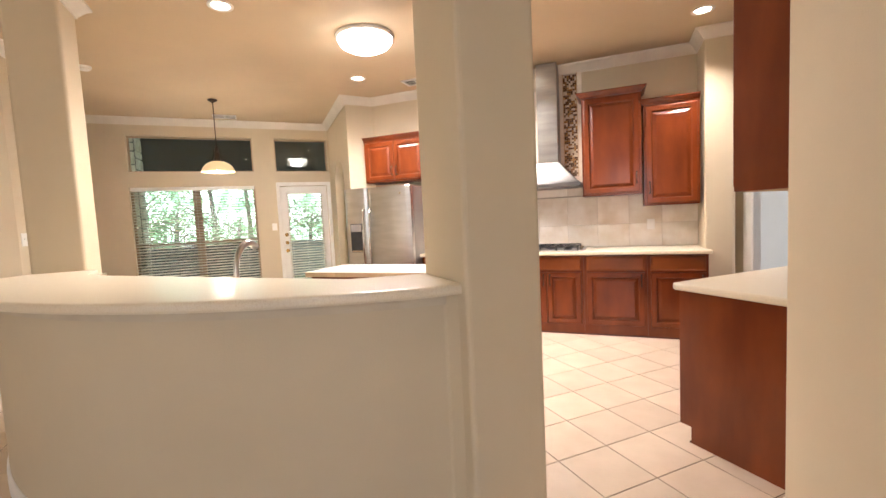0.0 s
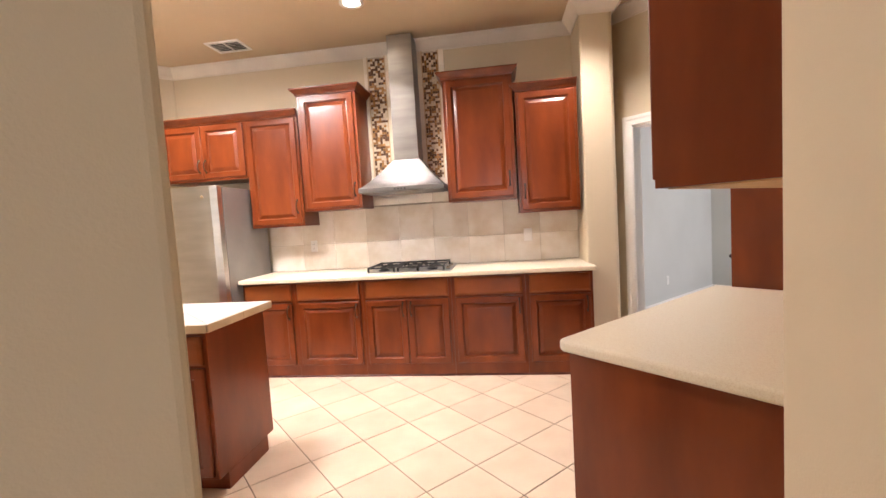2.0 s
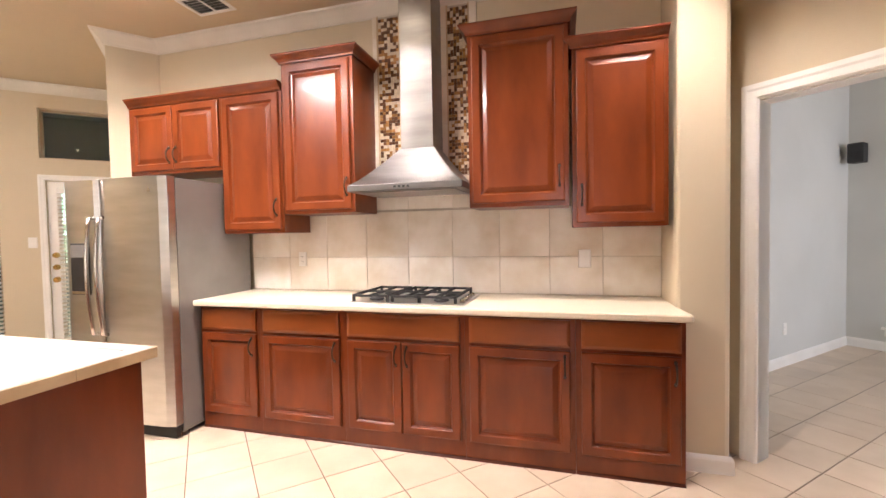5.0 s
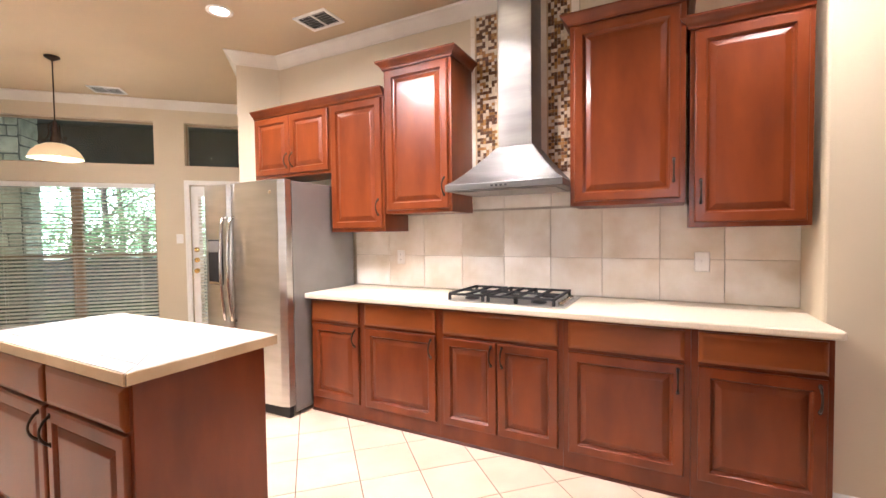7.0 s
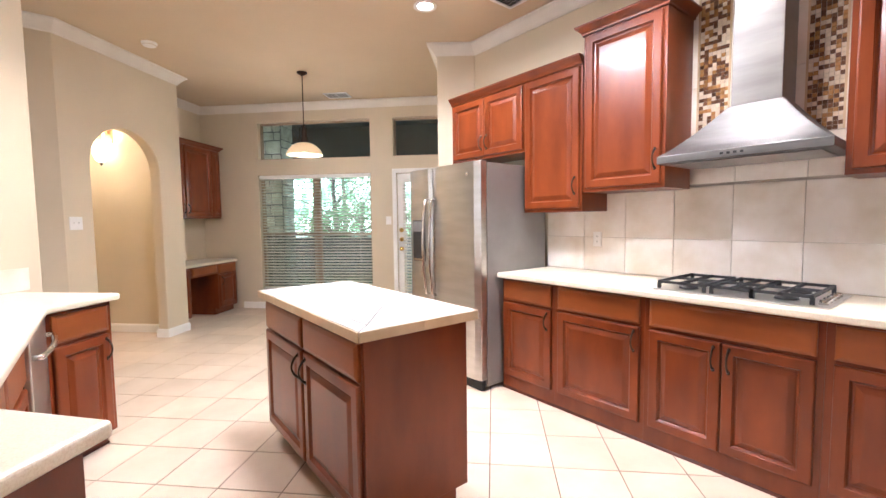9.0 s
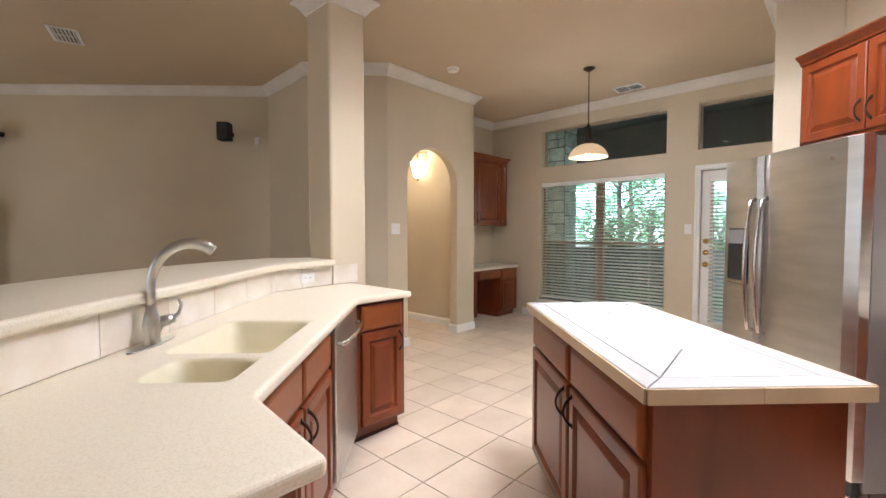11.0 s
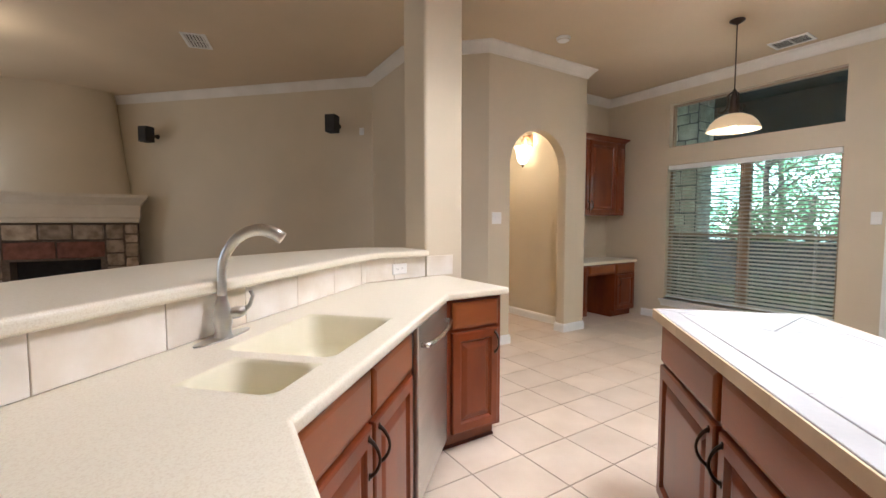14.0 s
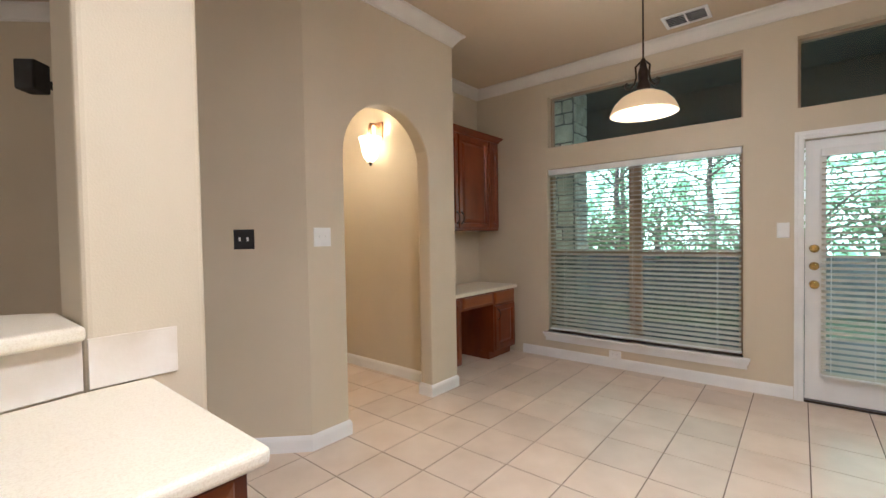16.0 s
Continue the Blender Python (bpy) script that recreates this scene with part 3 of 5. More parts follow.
def top_trim(bm, x0, x1, y0, y1, z, left=True, right=True):
    prof = [(0.0, z), (0.012, z), (0.014, z + 0.012), (0.024, z + 0.026), (0.042, z + 0.042), (0.05, z + 0.052), (0.05, z + 0.062), (0.0, z + 0.062)]
    path = []
    if left:
        path.append((x0, y1))
    path += [(x0, y0), (x1, y0)]
    if right:
        path.append((x1, y1))
    mould(bm, path, prof, side=-1)


def wall_cabinet(m, w, z0, z1, depth=0.33, doors=(), sides=(True, True), group="kitchen wall cabinets", label="", dark=False):
    e = tagged(new("wall_cabinet"), label or "cherry-stained raised-panel wall cabinet hung on the wall", "cabinet", group)
    e.matrix_basis = m
    bm = bmesh.new()
    box(bm, 0, w, 0, depth, z0, z1)
    finish("body", bm, CHERRYD if dark else CHERRY, e)
    bm = bmesh.new()
    top_trim(bm, 0, w, 0, depth, z1 - 0.02, *sides)
    box(bm, 0.004, w - 0.004, 0.004, depth - 0.004, z1 + 0.001, z1 + 0.036)
    finish("cornice", bm, CHERRY, e, merge=False)
    for d in doors:
        add_door(e, d[0], d[1], z0 + 0.025, z1 - 0.035, 0.0, d[2], d[3])
    return e


# range run
YB = 4.415
UNITS = [(-2.115, -1.622), (-1.622, -0.99), (-0.99, -0.197), (-0.197, 0.429), (0.429, 0.975)]
for i, (x0, x1) in enumerate(UNITS):
    w = x1 - x0
    l, r = (0.03, w - 0.028)
    if i == 0:
        l = 0.02
    if i == 4:
        r = w - 0.024
    if i == 2:
        mid = (l + r) / 2
        dd = [(l, mid - 0.004, 0.115, 0.685, mid - 0.035, 0.60), (mid + 0.004, r, 0.115, 0.685, mid + 0.035, 0.60)]
    else:
        dd = [(l, r, 0.115, 0.685, r - 0.03, 0.60)]
    base_cabinet(pose(x0 + 0.0005, YB, 0), w - 0.001, 0.575, dd, [(l, r, 0.705, 0.855)])


def counter(name, pts, z=0.915, th=0.04, label="", mat=None, smooth_pts=None):
    bm = bmesh.new()
    prism(bm, pts, z - th, z)
    ob = finish(name, bm, mat or COUNTER, bevel=0.014, seg=4)
    return tagged(ob, label or "cream solid-surface countertop with rounded edge", "countertop")


counter("countertop", [(-2.118, 4.345), (0.985, 4.345), (1.0, 4.36), (0.974, 4.598), (0.974, 4.985), (-2.118, 4.985)])

wall_cabinet(pose(-3.01, 4.66, 0), 0.90, 1.86, 2.42, 0.33, [(0.02, 0.448, 0.448 - 0.03, 2.0), (0.454, 0.885, 0.454 + 0.03, 2.0)], (False, False))
wall_cabinet(pose(-2.11, 4.66, 0), 0.53, 1.375, 2.42, 0.33, [(0.02, 0.51, 0.48, 1.56)], (False, False))
wall_cabinet(pose(-1.555, 4.635, 0), 0.558, 1.505, 2.585, 0.355, [(0.025, 0.535, 0.505, 1.68)])
wall_cabinet(pose(-0.20, 4.635, 0), 0.605, 1.505, 2.59, 0.355, [(0.025, 0.58, 0.55, 1.68)])
wall_cabinet(pose(0.425, 4.66, 0), 0.52, 1.37, 2.44, 0.33, [(0.022, 0.498, 0.052, 1.56)], (True, False))

# counter along the right wall (house grid)
base_cabinet(NOOK @ pose(3.295, 1.305, 0, 0, 0, 180), 1.335, 0.65, [(0.03, 0.43, 0.115, 0.685, 0.40, 0.6), (0.46, 0.87, 0.115, 0.685, 0.49, 0.6), (0.90, 1.305, 0.115, 0.685, 0.93, 0.6)],
             [(0.03, 0.43, 0.705, 0.855), (0.46, 0.87, 0.705, 0.855), (0.90, 1.305, 0.705, 0.855)], toe=0.07, label="dark cherry base cabinet with plain end panel")
counter("countertop", [nk(*p) for p in ((1.932, 0.655), (3.295, 0.655), (3.295, 1.345), (1.957, 1.345), (1.932, 1.32))])
wall_cabinet(NOOK @ pose(3.295, 0.975, 0, 0, 0, 180), 1.371, 1.408, 2.62, 0.32, [(0.02, 0.45, 0.42, 1.55), (0.47, 0.90, 0.50, 1.55), (0.92, 1.35, 0.95, 1.55)], label="dark cherry wall cabinet with plain end panel")
uc = [o for o in bpy.data.objects if o.name.startswith("wall_cabinet") and o.parent is None][-1]
bm = bmesh.new()
box(bm, 0.02, 1.35, 0.025, 0.31, 1.4035, 1.4075)
box(bm, 0.02, 1.35, 0.30, 0.312, 1.385, 1.4034)
tagged(finish("bottom_panel", bm, RAWWOOD, uc, merge=False), "unstained light wood underside")
tall = tagged(new("tall_oven_cabinet"), "tall dark cherry oven cabinet standing at the counter's end", "cabinet")
tall.matrix_basis = NOOK @ pose(4.37, 1.263, 0, 0, 0, 180)
bm = bmesh.new()
box(bm, 0, 1.07, 0, 0.605, 0, 2.45)
finish("body", bm, CHERRY, tall, bevel=0.003)
boxed("oven_front", (0.16, 0.91, -0.03, 0.0, 0.55, 1.85), BLACK, tall)
for hz in (1.05, 1.62):
    bm = bmesh.new()
    tube(bm, [(0.22, -0.03, hz), (0.22, -0.075, hz), (0.85, -0.075, hz), (0.85, -0.03, hz)], 0.011, 10)
    finish("handle", bm, BLACKM, tall, smooth=True)


# ---- bar and sink counter ----
BC, BR = (-2.07, 3.164), 2.694


def arc(r, a0, a1, n):
    return [(BC[0] + r * math.sin(radians(a0 + (a1 - a0) * i / n)), BC[1] - r * math.cos(radians(a0 + (a1 - a0) * i / n))) for i in range(n + 1)]


out_edge = arc(BR, -34.5, 37.4, 40)
bar_pts = [nk(0.482, 1.43), (-0.97, 1.162), (-1.05, 1.165), (-2.90, 1.21), (-2.97, 1.235), nk(-1.30, 3.39), nk(-1.684, 3.39)] + out_edge[1:-1] + [nk(0.482, 1.04)]
counter("bar_top", bar_pts, 1.102, 0.042, "cream solid-surface raised bar top with a curved outer edge")
bm = bmesh.new()
knee = arc(BR - 0.12, -36, 39.5, 40)
prism(bm, [nk(0.48, 1.42), (-0.99, 1.12), (-2.96, 1.155), nk(-1.37, 3.393), nk(-1.66, 3.393)] + knee[1:-1] + [nk(0.48, 1.03)], 0, 1.059)
tagged(finish("wall_bar", bm, WALL, bevel=0.01), "curved tan plaster half wall under the bar", "half wall", kind="structure")
trim("baseboard", knee[2:-2][::-1], BASE, label=BL)
bm = bmesh.new()
mould(bm, knee[1:-1][::-1], [(0.0, 1.01), (0.012, 1.01), (0.014, 1.035), (0.018, 1.047), (0.018, 1.0595), (0.0, 1.0595)])
tagged(finish("trim_bar", bm, CREAMTRIM, merge=False), "white painted moulding under the bar top", "trim", kind="structure")

FR = 1.742
SINK = [(-2.065, -1.56, 1.285, 1.64), (-1.505, -1.29, 1.375, 1.635)]
cpts = [nk(0.755, 2.046), (-1.20, FR), (-2.68, FR), nk(-0.664, 3.16), nk(-0.664, 3.553), nk(-1.364, 3.553), nk(-1.364, 3.42), (-2.95, 1.14), (-0.99, 1.11), nk(0.467, 1.431), nk(0.755, 1.431)]
bm = bmesh.new()


def counter_with_holes(bm, pts, holes, z, th):
    """Cut a polygon slab round rectangular basins with a strip split along x."""
    def clip(poly, axis, val, keep_less):
        out = []
        for i in range(len(poly)):
            a, b = poly[i], poly[(i + 1) % len(poly)]
            ia = (a[axis] <= val) == keep_less
            ib = (b[axis] <= val) == keep_less
            if ia:
                out.append(a)
            if ia != ib:
                t = (val - a[axis]) / (b[axis] - a[axis])
                out.append((a[0] + t * (b[0] - a[0]), a[1] + t * (b[1] - a[1])))
        return out
    xs = sorted({x for h in holes for x in h[:2]})
    cuts = [-99] + xs + [99]
    for a, b in zip(cuts, cuts[1:]):
        p = clip(clip(pts, 0, a, False), 0, b, True)
        hole = next((h for h in holes if h[0] <= (a + b) / 2 <= h[1]), None)
        if hole:
            q = [clip(p, 1, hole[2], True), clip(p, 1, hole[3], False)]
        else:
            q = [p]
        for poly in q:
            if len(poly) > 2:
                bm.faces.new([bm.verts.new((x, y, z)) for x, y in poly])
                bm.faces.new([bm.verts.new((x, y, z - th)) for x, y in poly])
    rim = []
    for a, b in zip(pts, pts[1:] + pts[:1]):
        ts = sorted((x - a[0]) / (b[0] - a[0]) for x in xs if (x - a[0]) * (x - b[0]) < 0)
        rim += [a] + [(a[0] + t * (b[0] - a[0]), a[1] + t * (b[1] - a[1])) for t in ts]
    for a, b in zip(rim, rim[1:] + rim[:1]):
        bm.faces.new([bm.verts.new(v) for v in ((*a, z - th), (*b, z - th), (*b, z), (*a, z))])


counter_with_holes(bm, cpts, SINK, 0.915, 0.04)
bmesh.ops.remove_doubles(bm, verts=bm.verts, dist=1e-4)
sc = tagged(finish("sink_countertop", bm, COUNTER, bevel=0.014, seg=4), "cream solid-surface sink countertop with angled ends", "countertop")
for i, (x0, x1, y0, y1) in enumerate(SINK):
    bm = bmesh.new()
    dz = 0.19 if i == 0 else 0.16

    def rr(ins, rad, z):
        pts = []
        for cx, cy, a0 in ((x1 - ins - rad, y1 - ins - rad, 0), (x0 + ins + rad, y1 - ins - rad, 90), (x0 + ins + rad, y0 + ins + rad, 180), (x1 - ins - rad, y0 + ins + rad, 270)):
            for k in range(6):
                a = radians(a0 + 18 * k)
                pts.append(bm.verts.new((cx + rad * math.cos(a), cy + rad * math.sin(a), z)))
        return pts
    rs = [rr(-0.006, 0.012, 0.9155), rr(0.0, 0.05, 0.9135), rr(0.006, 0.055, 0.905), rr(0.014, 0.06, 0.915 - dz * 0.6), rr(0.03, 0.06, 0.915 - dz * 0.93), rr(0.06, 0.06, 0.915 - dz)]
    for a, b in zip(rs, rs[1:]):
        for k in range(24):
            bm.faces.new((a[k], a[(k + 1) % 24], b[(k + 1) % 24], b[k]))
    bm.faces.new(rs[-1])
    tagged(finish("sink_basin", bm, SINKM, sc, smooth=True, merge=False), "biscuit moulded sink basin")
    bm = bmesh.new()
    lathe(bm, [(0.0, 0.918 - dz), (0.03, 0.918 - dz), (0.042, 0.9165 - dz)], 16, (x0 + x1) / 2, (y0 + y1) / 2)
    finish("drain", bm, CHROME, sc, smooth=True)

# cabinets under the sink counter
G2 = "sink side base cabinets"
b1 = pose(-1.225, FR - 0.045, 0, 0, 0, 180)
base_cabinet(b1, 0.905, 0.55, [(0.02, 0.435, 0.115, 0.685, 0.40, 0.60), (0.45, 0.865, 0.115, 0.685, 0.485, 0.60)], [(0.02, 0.435, 0.705, 0.855), (0.45, 0.865, 0.705, 0.855)], toe=0.07, group=G2, hollow=True)
base_cabinet(NOOK @ pose(0.73, 1.995, 0, 0, 0, 180), 0.345, 0.55, [(0.02, 0.34, 0.115, 0.685, 0.31, 0.60)], [(0.02, 0.34, 0.705, 0.855)], toe=0.07, group=G2)
base_cabinet(NOOK @ pose(-0.715, 3.135, 0, 0, 0, 90), 0.39, 0.60, [(0.04, 0.36, 0.115, 0.685, 0.335, 0.60)], [(0.04, 0.36, 0.705, 0.855)], toe=0.07, group=G2)
# dishwasher
dw = tagged(new("dishwasher"), "stainless steel dishwasher built in under the countertop", "dishwasher")
dw.matrix_basis = pose(-2.133, FR - 0.04, 0, 0, 0, 180)
boxed("body", (0, 0.575, 0.0, 0.55, 0.10, 0.872), BLACKM, dw)
boxed("door", (0.004, 0.571, -0.025, -0.0005, 0.105, 0.868), STEEL, dw, bevel=0.006)
boxed("toe_panel", (0.004, 0.571, 0.06, 0.07, 0.005, 0.099), BLACKM, dw)
bm = bmesh.new()
tube(bm, [(0.05, -0.026, 0.78)] + [(0.05 + 0.475 * t / 10, -0.055 - 0.022 * math.sin(math.pi * t / 10), 0.78) for t in range(11)] + [(0.525, -0.026, 0.78)], 0.012, 10)
finish("handle", bm, CHROME, dw, smooth=True)

# faucet
fa = tagged(new("faucet"), "brushed nickel pull-out kitchen faucet on the sink counter", "faucet")
fa.matrix_basis = pose(-1.677, 1.195, 0.915)
bm = bmesh.new()
lathe(bm, [(0.0, 0.0), (0.031, 0.0), (0.031, 0.006), (0.026, 0.012), (0.024, 0.03), (0.029, 0.05), (0.030, 0.07), (0.024, 0.10), (0.017, 0.125), (0.015, 0.14)], 20)
arc = [(0.125 * (1 - math.cos(radians(a))), 0.20 + 0.152 * math.sin(radians(a))) for a in range(5, 126, 10)]
pts = [(0, 0, 0.13), (0, 0, 0.17)] + [(-0.26 * h, 0.966 * h, z) for h, z in arc]
tube(bm, pts, [0.015, 0.0145] + [0.014 + 0.006 * min(1.0, n / 10) for n in range(len(arc))], 14)
finish("spout", bm, STEEL, fa, smooth=True)
bm = bmesh.new()
prof = [(0.125 * math.cos(radians(a)), 0.03 * math.sin(radians(a))) for a in range(0, 360, 15)]
prism(bm, prof, 0.0, 0.006)
finish("deck_plate", bm, STEEL, fa, bevel=0.002)
bm = bmesh.new()
tube(bm, [(0.0, 0.0, 0.075), (-0.03, 0.035, 0.08), (-0.045, 0.05, 0.085)], [0.018, 0.02, 0.016], 12)
tube(bm, [(-0.04, 0.045, 0.085), (-0.055, 0.06, 0.10), (-0.06, 0.068, 0.13), (-0.055, 0.065, 0.15)], [0.009, 0.007, 0.006, 0.007], 8)
finish("lever", bm, STEEL, fa, smooth=True)

# ---- island ----
IX0, IX1, IY0, IY1 = -2.50, -1.208, 2.70, 3.295
isl = tagged(new("island"), "cherry kitchen island with a white tile top standing on the floor", "kitchen island")
isl.matrix_basis = pose(IX0 + 0.035, IY0 + 0.035, 0)
iw, idp = IX1 - IX0 - 0.07, IY1 - IY0 - 0.07
bm = bmesh.new()
box(bm, 0, iw, 0, idp, 0.095, 0.872)
box(bm, 0.0, iw, 0.07, idp - 0.07, 0.0, 0.095)
finish("body", bm, CHERRY, isl, bevel=0.003)
for k, (a, b) in enumerate(((0.02, 0.595), (0.625, 1.20))):
    add_drawer(isl, a, b, 0.70, 0.85, 0.0)
    add_door(isl, a, b, 0.115, 0.685, 0.0, b - 0.035 if k == 0 else a + 0.035, 0.60)
bm = bmesh.new()
e0, e1 = -0.035, 0.035
TOP = [(e0, e0), (iw + e1, e0), (iw + e1, idp + e1), (e0, idp + e1)]
prism(bm, TOP, 0.873, 0.905)
finish("top_slab", bm, ISLGROUT, isl)


def inset_poly(poly, d):
    n = len(poly)
    out = []
    area2 = sum(poly[i][0] * poly[(i + 1) % n][1] - poly[(i + 1) % n][0] * poly[i][1] for i in range(n))
    s = 1 if area2 > 0 else -1
    for i in range(n):
        p, q, r = Vector(poly[i - 1]), Vector(poly[i]), Vector(poly[(i + 1) % n])
        a, b = (q - p).normalized(), (r - q).normalized()
        na, nb = s * Vector((-a.y, a.x)), s * Vector((-b.y, b.x))
        m = na + nb
        m = m / max(0.25, m.dot(na))
        out.append(tuple(q + d * m))
    return out


def tile_piece(parent, poly, z0, z1, mat, name="tile", gap=0.002, bev=0.0015):
    bm = bmesh.new()
    prism(bm, inset_poly(poly, gap), z0, z1)
    bmesh.ops.bevel(bm, geom=[e for e in bm.edges if all(v.co.z > z1 - 1e-6 for v in e.verts)], offset=bev, segments=1, affect="EDGES")
    return finish(name, bm, mat, parent)


bw = 0.075
O, I = TOP, inset_poly(TOP, bw)
for k in range(4):
    tile_piece(isl, [O[k], O[(k + 1) % 4], I[(k + 1) % 4], I[k]], 0.8985, 0.915, ISLTILE)
mx, my = (I[0][0] + I[1][0]) / 2, (I[0][1] + I[2][1]) / 2
tile_piece(isl, [(mx - 0.30, I[0][1]), (mx + 0.30, I[0][1]), (mx + 0.30, I[2][1]), (mx - 0.30, I[2][1])], 0.8985, 0.915, ISLTILE)
for sx, xe in ((-1, I[0][0]), (1, I[1][0])):
    xs = mx + sx * 0.30
    tile_piece(isl, [(xs, I[0][1]), (xe, I[0][1]), (xs, my)], 0.8985, 0.915, ISLTILE)
    tile_piece(isl, [(xe, I[0][1]), (xe, I[2][1]), (xs, my)], 0.8985, 0.915, ISLTILE)
    tile_piece(isl, [(xs, my), (xe, I[2][1]), (xs, I[2][1])], 0.8985, 0.915, ISLTILE)
# edge tiles
for k in range(4):
    p, q = Vector(O[k]), Vector(O[(k + 1) % 4])
    L = (q - p).length
    d = (q - p) / L
    nrm = Vector((d.y, -d.x))
    cnt = max(2, round(L / 0.33))
    for j in range(cnt):
        a, b = p + d * L * j / cnt, p + d * L * (j + 1) / cnt
        tile_piece(isl, [tuple(a), tuple(b), tuple(b + nrm * 0.008), tuple(a + nrm * 0.008)], 0.873, 0.9135, ISLEDGE, "edge_tile", 0.0008, 0.001)

# ---- fridge ----
fx0, fx1, fy = -3.05, -2.122, 4.175
fr = tagged(new("refrigerator"), "stainless side-by-side refrigerator with ice dispenser and grey sides", "refrigerator")
fr.matrix_basis = pose(fx0, fy, 0)
fw = fx1 - fx0
boxed("body", (0.004, fw - 0.004, 0.075, 0.77, 0.03, 1.755), STEELSIDE, fr, bevel=0.006)
sp = fw * 0.36
dp = bmesh.new()


def curved_front(bm, x0, x1, z0, z1, y0, bow):
    n = 10
    fr_ = []
    for i in range(n + 1):
        t = i / n
        e = min(t, 1 - t)
        yy = y0 - bow * (1 - (2 * t - 1) ** 2) + (0.012 * (1 - e / 0.06) ** 2 if e < 0.06 else 0)
        fr_.append((x0 + (x1 - x0) * t, yy))
    prism(bm, fr_ + [(x1, 0.07), (x0, 0.07)], z0, z1)


curved_front(dp, 0.0, sp - 0.003, 0.09, 1.762, 0.0, 0.012)
finish("freezer_door", dp, STEEL, fr, bevel=0.004)
dp = bmesh.new()
curved_front(dp, sp + 0.003, fw, 0.09, 1.762, 0.0, 0.014)
finish("fridge_door", dp, STEEL, fr, bevel=0.004)
for hx in (sp - 0.045, sp + 0.045):
    bm = bmesh.new()
    tube(bm, [(hx, 0.0, 0.69)] + [(hx, -0.035 - 0.03 * math.sin(math.pi * t / 14), 0.70 + 0.79 * t / 14) for t in range(15)] + [(hx, 0.0, 1.50)], 0.0135, 10)
    finish("handle", bm, CHROME, fr, smooth=True)
dd = bmesh.new()
box(dd, 0.075, sp - 0.085, -0.018, 0.0, 0.965, 1.325)
finish("dispenser", dd, BLACK, fr, bevel=0.004)
dd = bmesh.new()
box(dd, 0.085, sp - 0.095, -0.024, -0.0185, 1.225, 1.315)
finish("dispenser_panel", dd, STEELSIDE, fr, bevel=0.002)
dd = bmesh.new()
box(dd, 0.085, sp - 0.095, -0.0245, -0.0185, 0.97, 0.99)
finish("dispenser_tray", dd, CHROME, fr, bevel=0.002)
boxed("kick_grille", (0.02, fw - 0.02, 0.03, 0.07, 0.0, 0.085), BLACKM, fr)
bm = bmesh.new()
lathe(bm, [(0.0, 0.0), (0.014, 0.0), (0.014, 0.003), (0.0, 0.003)], 16)
tagged(finish("badge", bm, CHROME, fr, m=pose(fw - 0.13, -0.008, 1.67, 90)), "small round chrome badge")

# ---- hood and cooktop ----
hd = tagged(new("range_hood"), "stainless steel chimney range hood mounted above the cooktop", "range hood")
hc = -0.60
hd.matrix_basis = pose(hc, 5.0, 0)
bm = bmesh.new()
HW, HD_ = 0.385, 0.50
rings = []
for t in [0, 0, 0.12, 0.25, 0.4, 0.55, 0.7, 0.85, 1.0]:
    k = t ** 0.82 if t else 0
    w = HW + (0.125 - HW) * k
    cx = 0.016 * k
    d = HD_ + (0.26 - HD_) * k
    z = 1.67 + 0.26 * t
    rings.append([bm.verts.new(p) for p in ((cx - w, -d, z), (cx + w, -d, z), (cx + w, -0.012, z), (cx - w, -0.012, z))])
for a, b in zip(rings[1:], rings[2:]):
    for i in range(4):
        bm.faces.new((a[i], a[(i + 1) % 4], b[(i + 1) % 4], b[i]))
bm.faces.new(rings[1][::-1])
box(bm, -HW, HW, -HD_, -0.012, 1.628, 1.6695)
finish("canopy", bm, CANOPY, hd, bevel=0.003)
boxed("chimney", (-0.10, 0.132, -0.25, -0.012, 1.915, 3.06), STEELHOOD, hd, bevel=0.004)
boxed("filter", (-0.33, 0.33, -0.45, -0.06, 1.622, 1.6275), STEELSIDE, hd, bevel=0.001)
bm = bmesh.new()
for k in range(4):
    box(bm, -0.06 + 0.03 * k, -0.045 + 0.03 * k, -0.504, -0.5005, 1.643, 1.655)
finish("button", bm, BLACK, hd)

ct = tagged(new("cooktop"), "black gas cooktop with steel trim set into the countertop", "cooktop")
ct.matrix_basis = pose(hc + 0.03, 4.66, 0.915)
boxed("tray", (-0.38, 0.38, -0.25, 0.25, 0.0005, 0.010), STEEL, ct, bevel=0.004)
for bx, by in ((-0.24, -0.12), (-0.24, 0.13), (0.0, 0.0), (0.2, -0.12), (0.2, 0.13)):
    bm = bmesh.new()
    lathe(bm, [(0.0, 0.011), (0.05, 0.011), (0.045, 0.022), (0.03, 0.025), (0.03, 0.032), (0.0, 0.033)], 16, bx, by)
    finish("burner", bm, BLACK, ct, smooth=True)
for gx in (-0.24, 0.0, 0.2):
    bm = bmesh.new()
    w = 0.115 if gx else 0.09
    for yy in (-0.22, 0.0, 0.22):
        box(bm, gx - w, gx + w, yy - 0.007, yy + 0.007, 0.040, 0.054)
    for xx in (-w, 0, w):
        box(bm, gx + xx - 0.007, gx + xx + 0.007, -0.227, 0.227, 0.041, 0.055)
    for xx in (-w, w):
        for yy in (-0.22, 0.22):
            box(bm, gx + xx - 0.008, gx + xx + 0.008, yy - 0.008, yy + 0.008, 0.009, 0.042)
    finish("grate", bm, BLACKM, ct, merge=False)
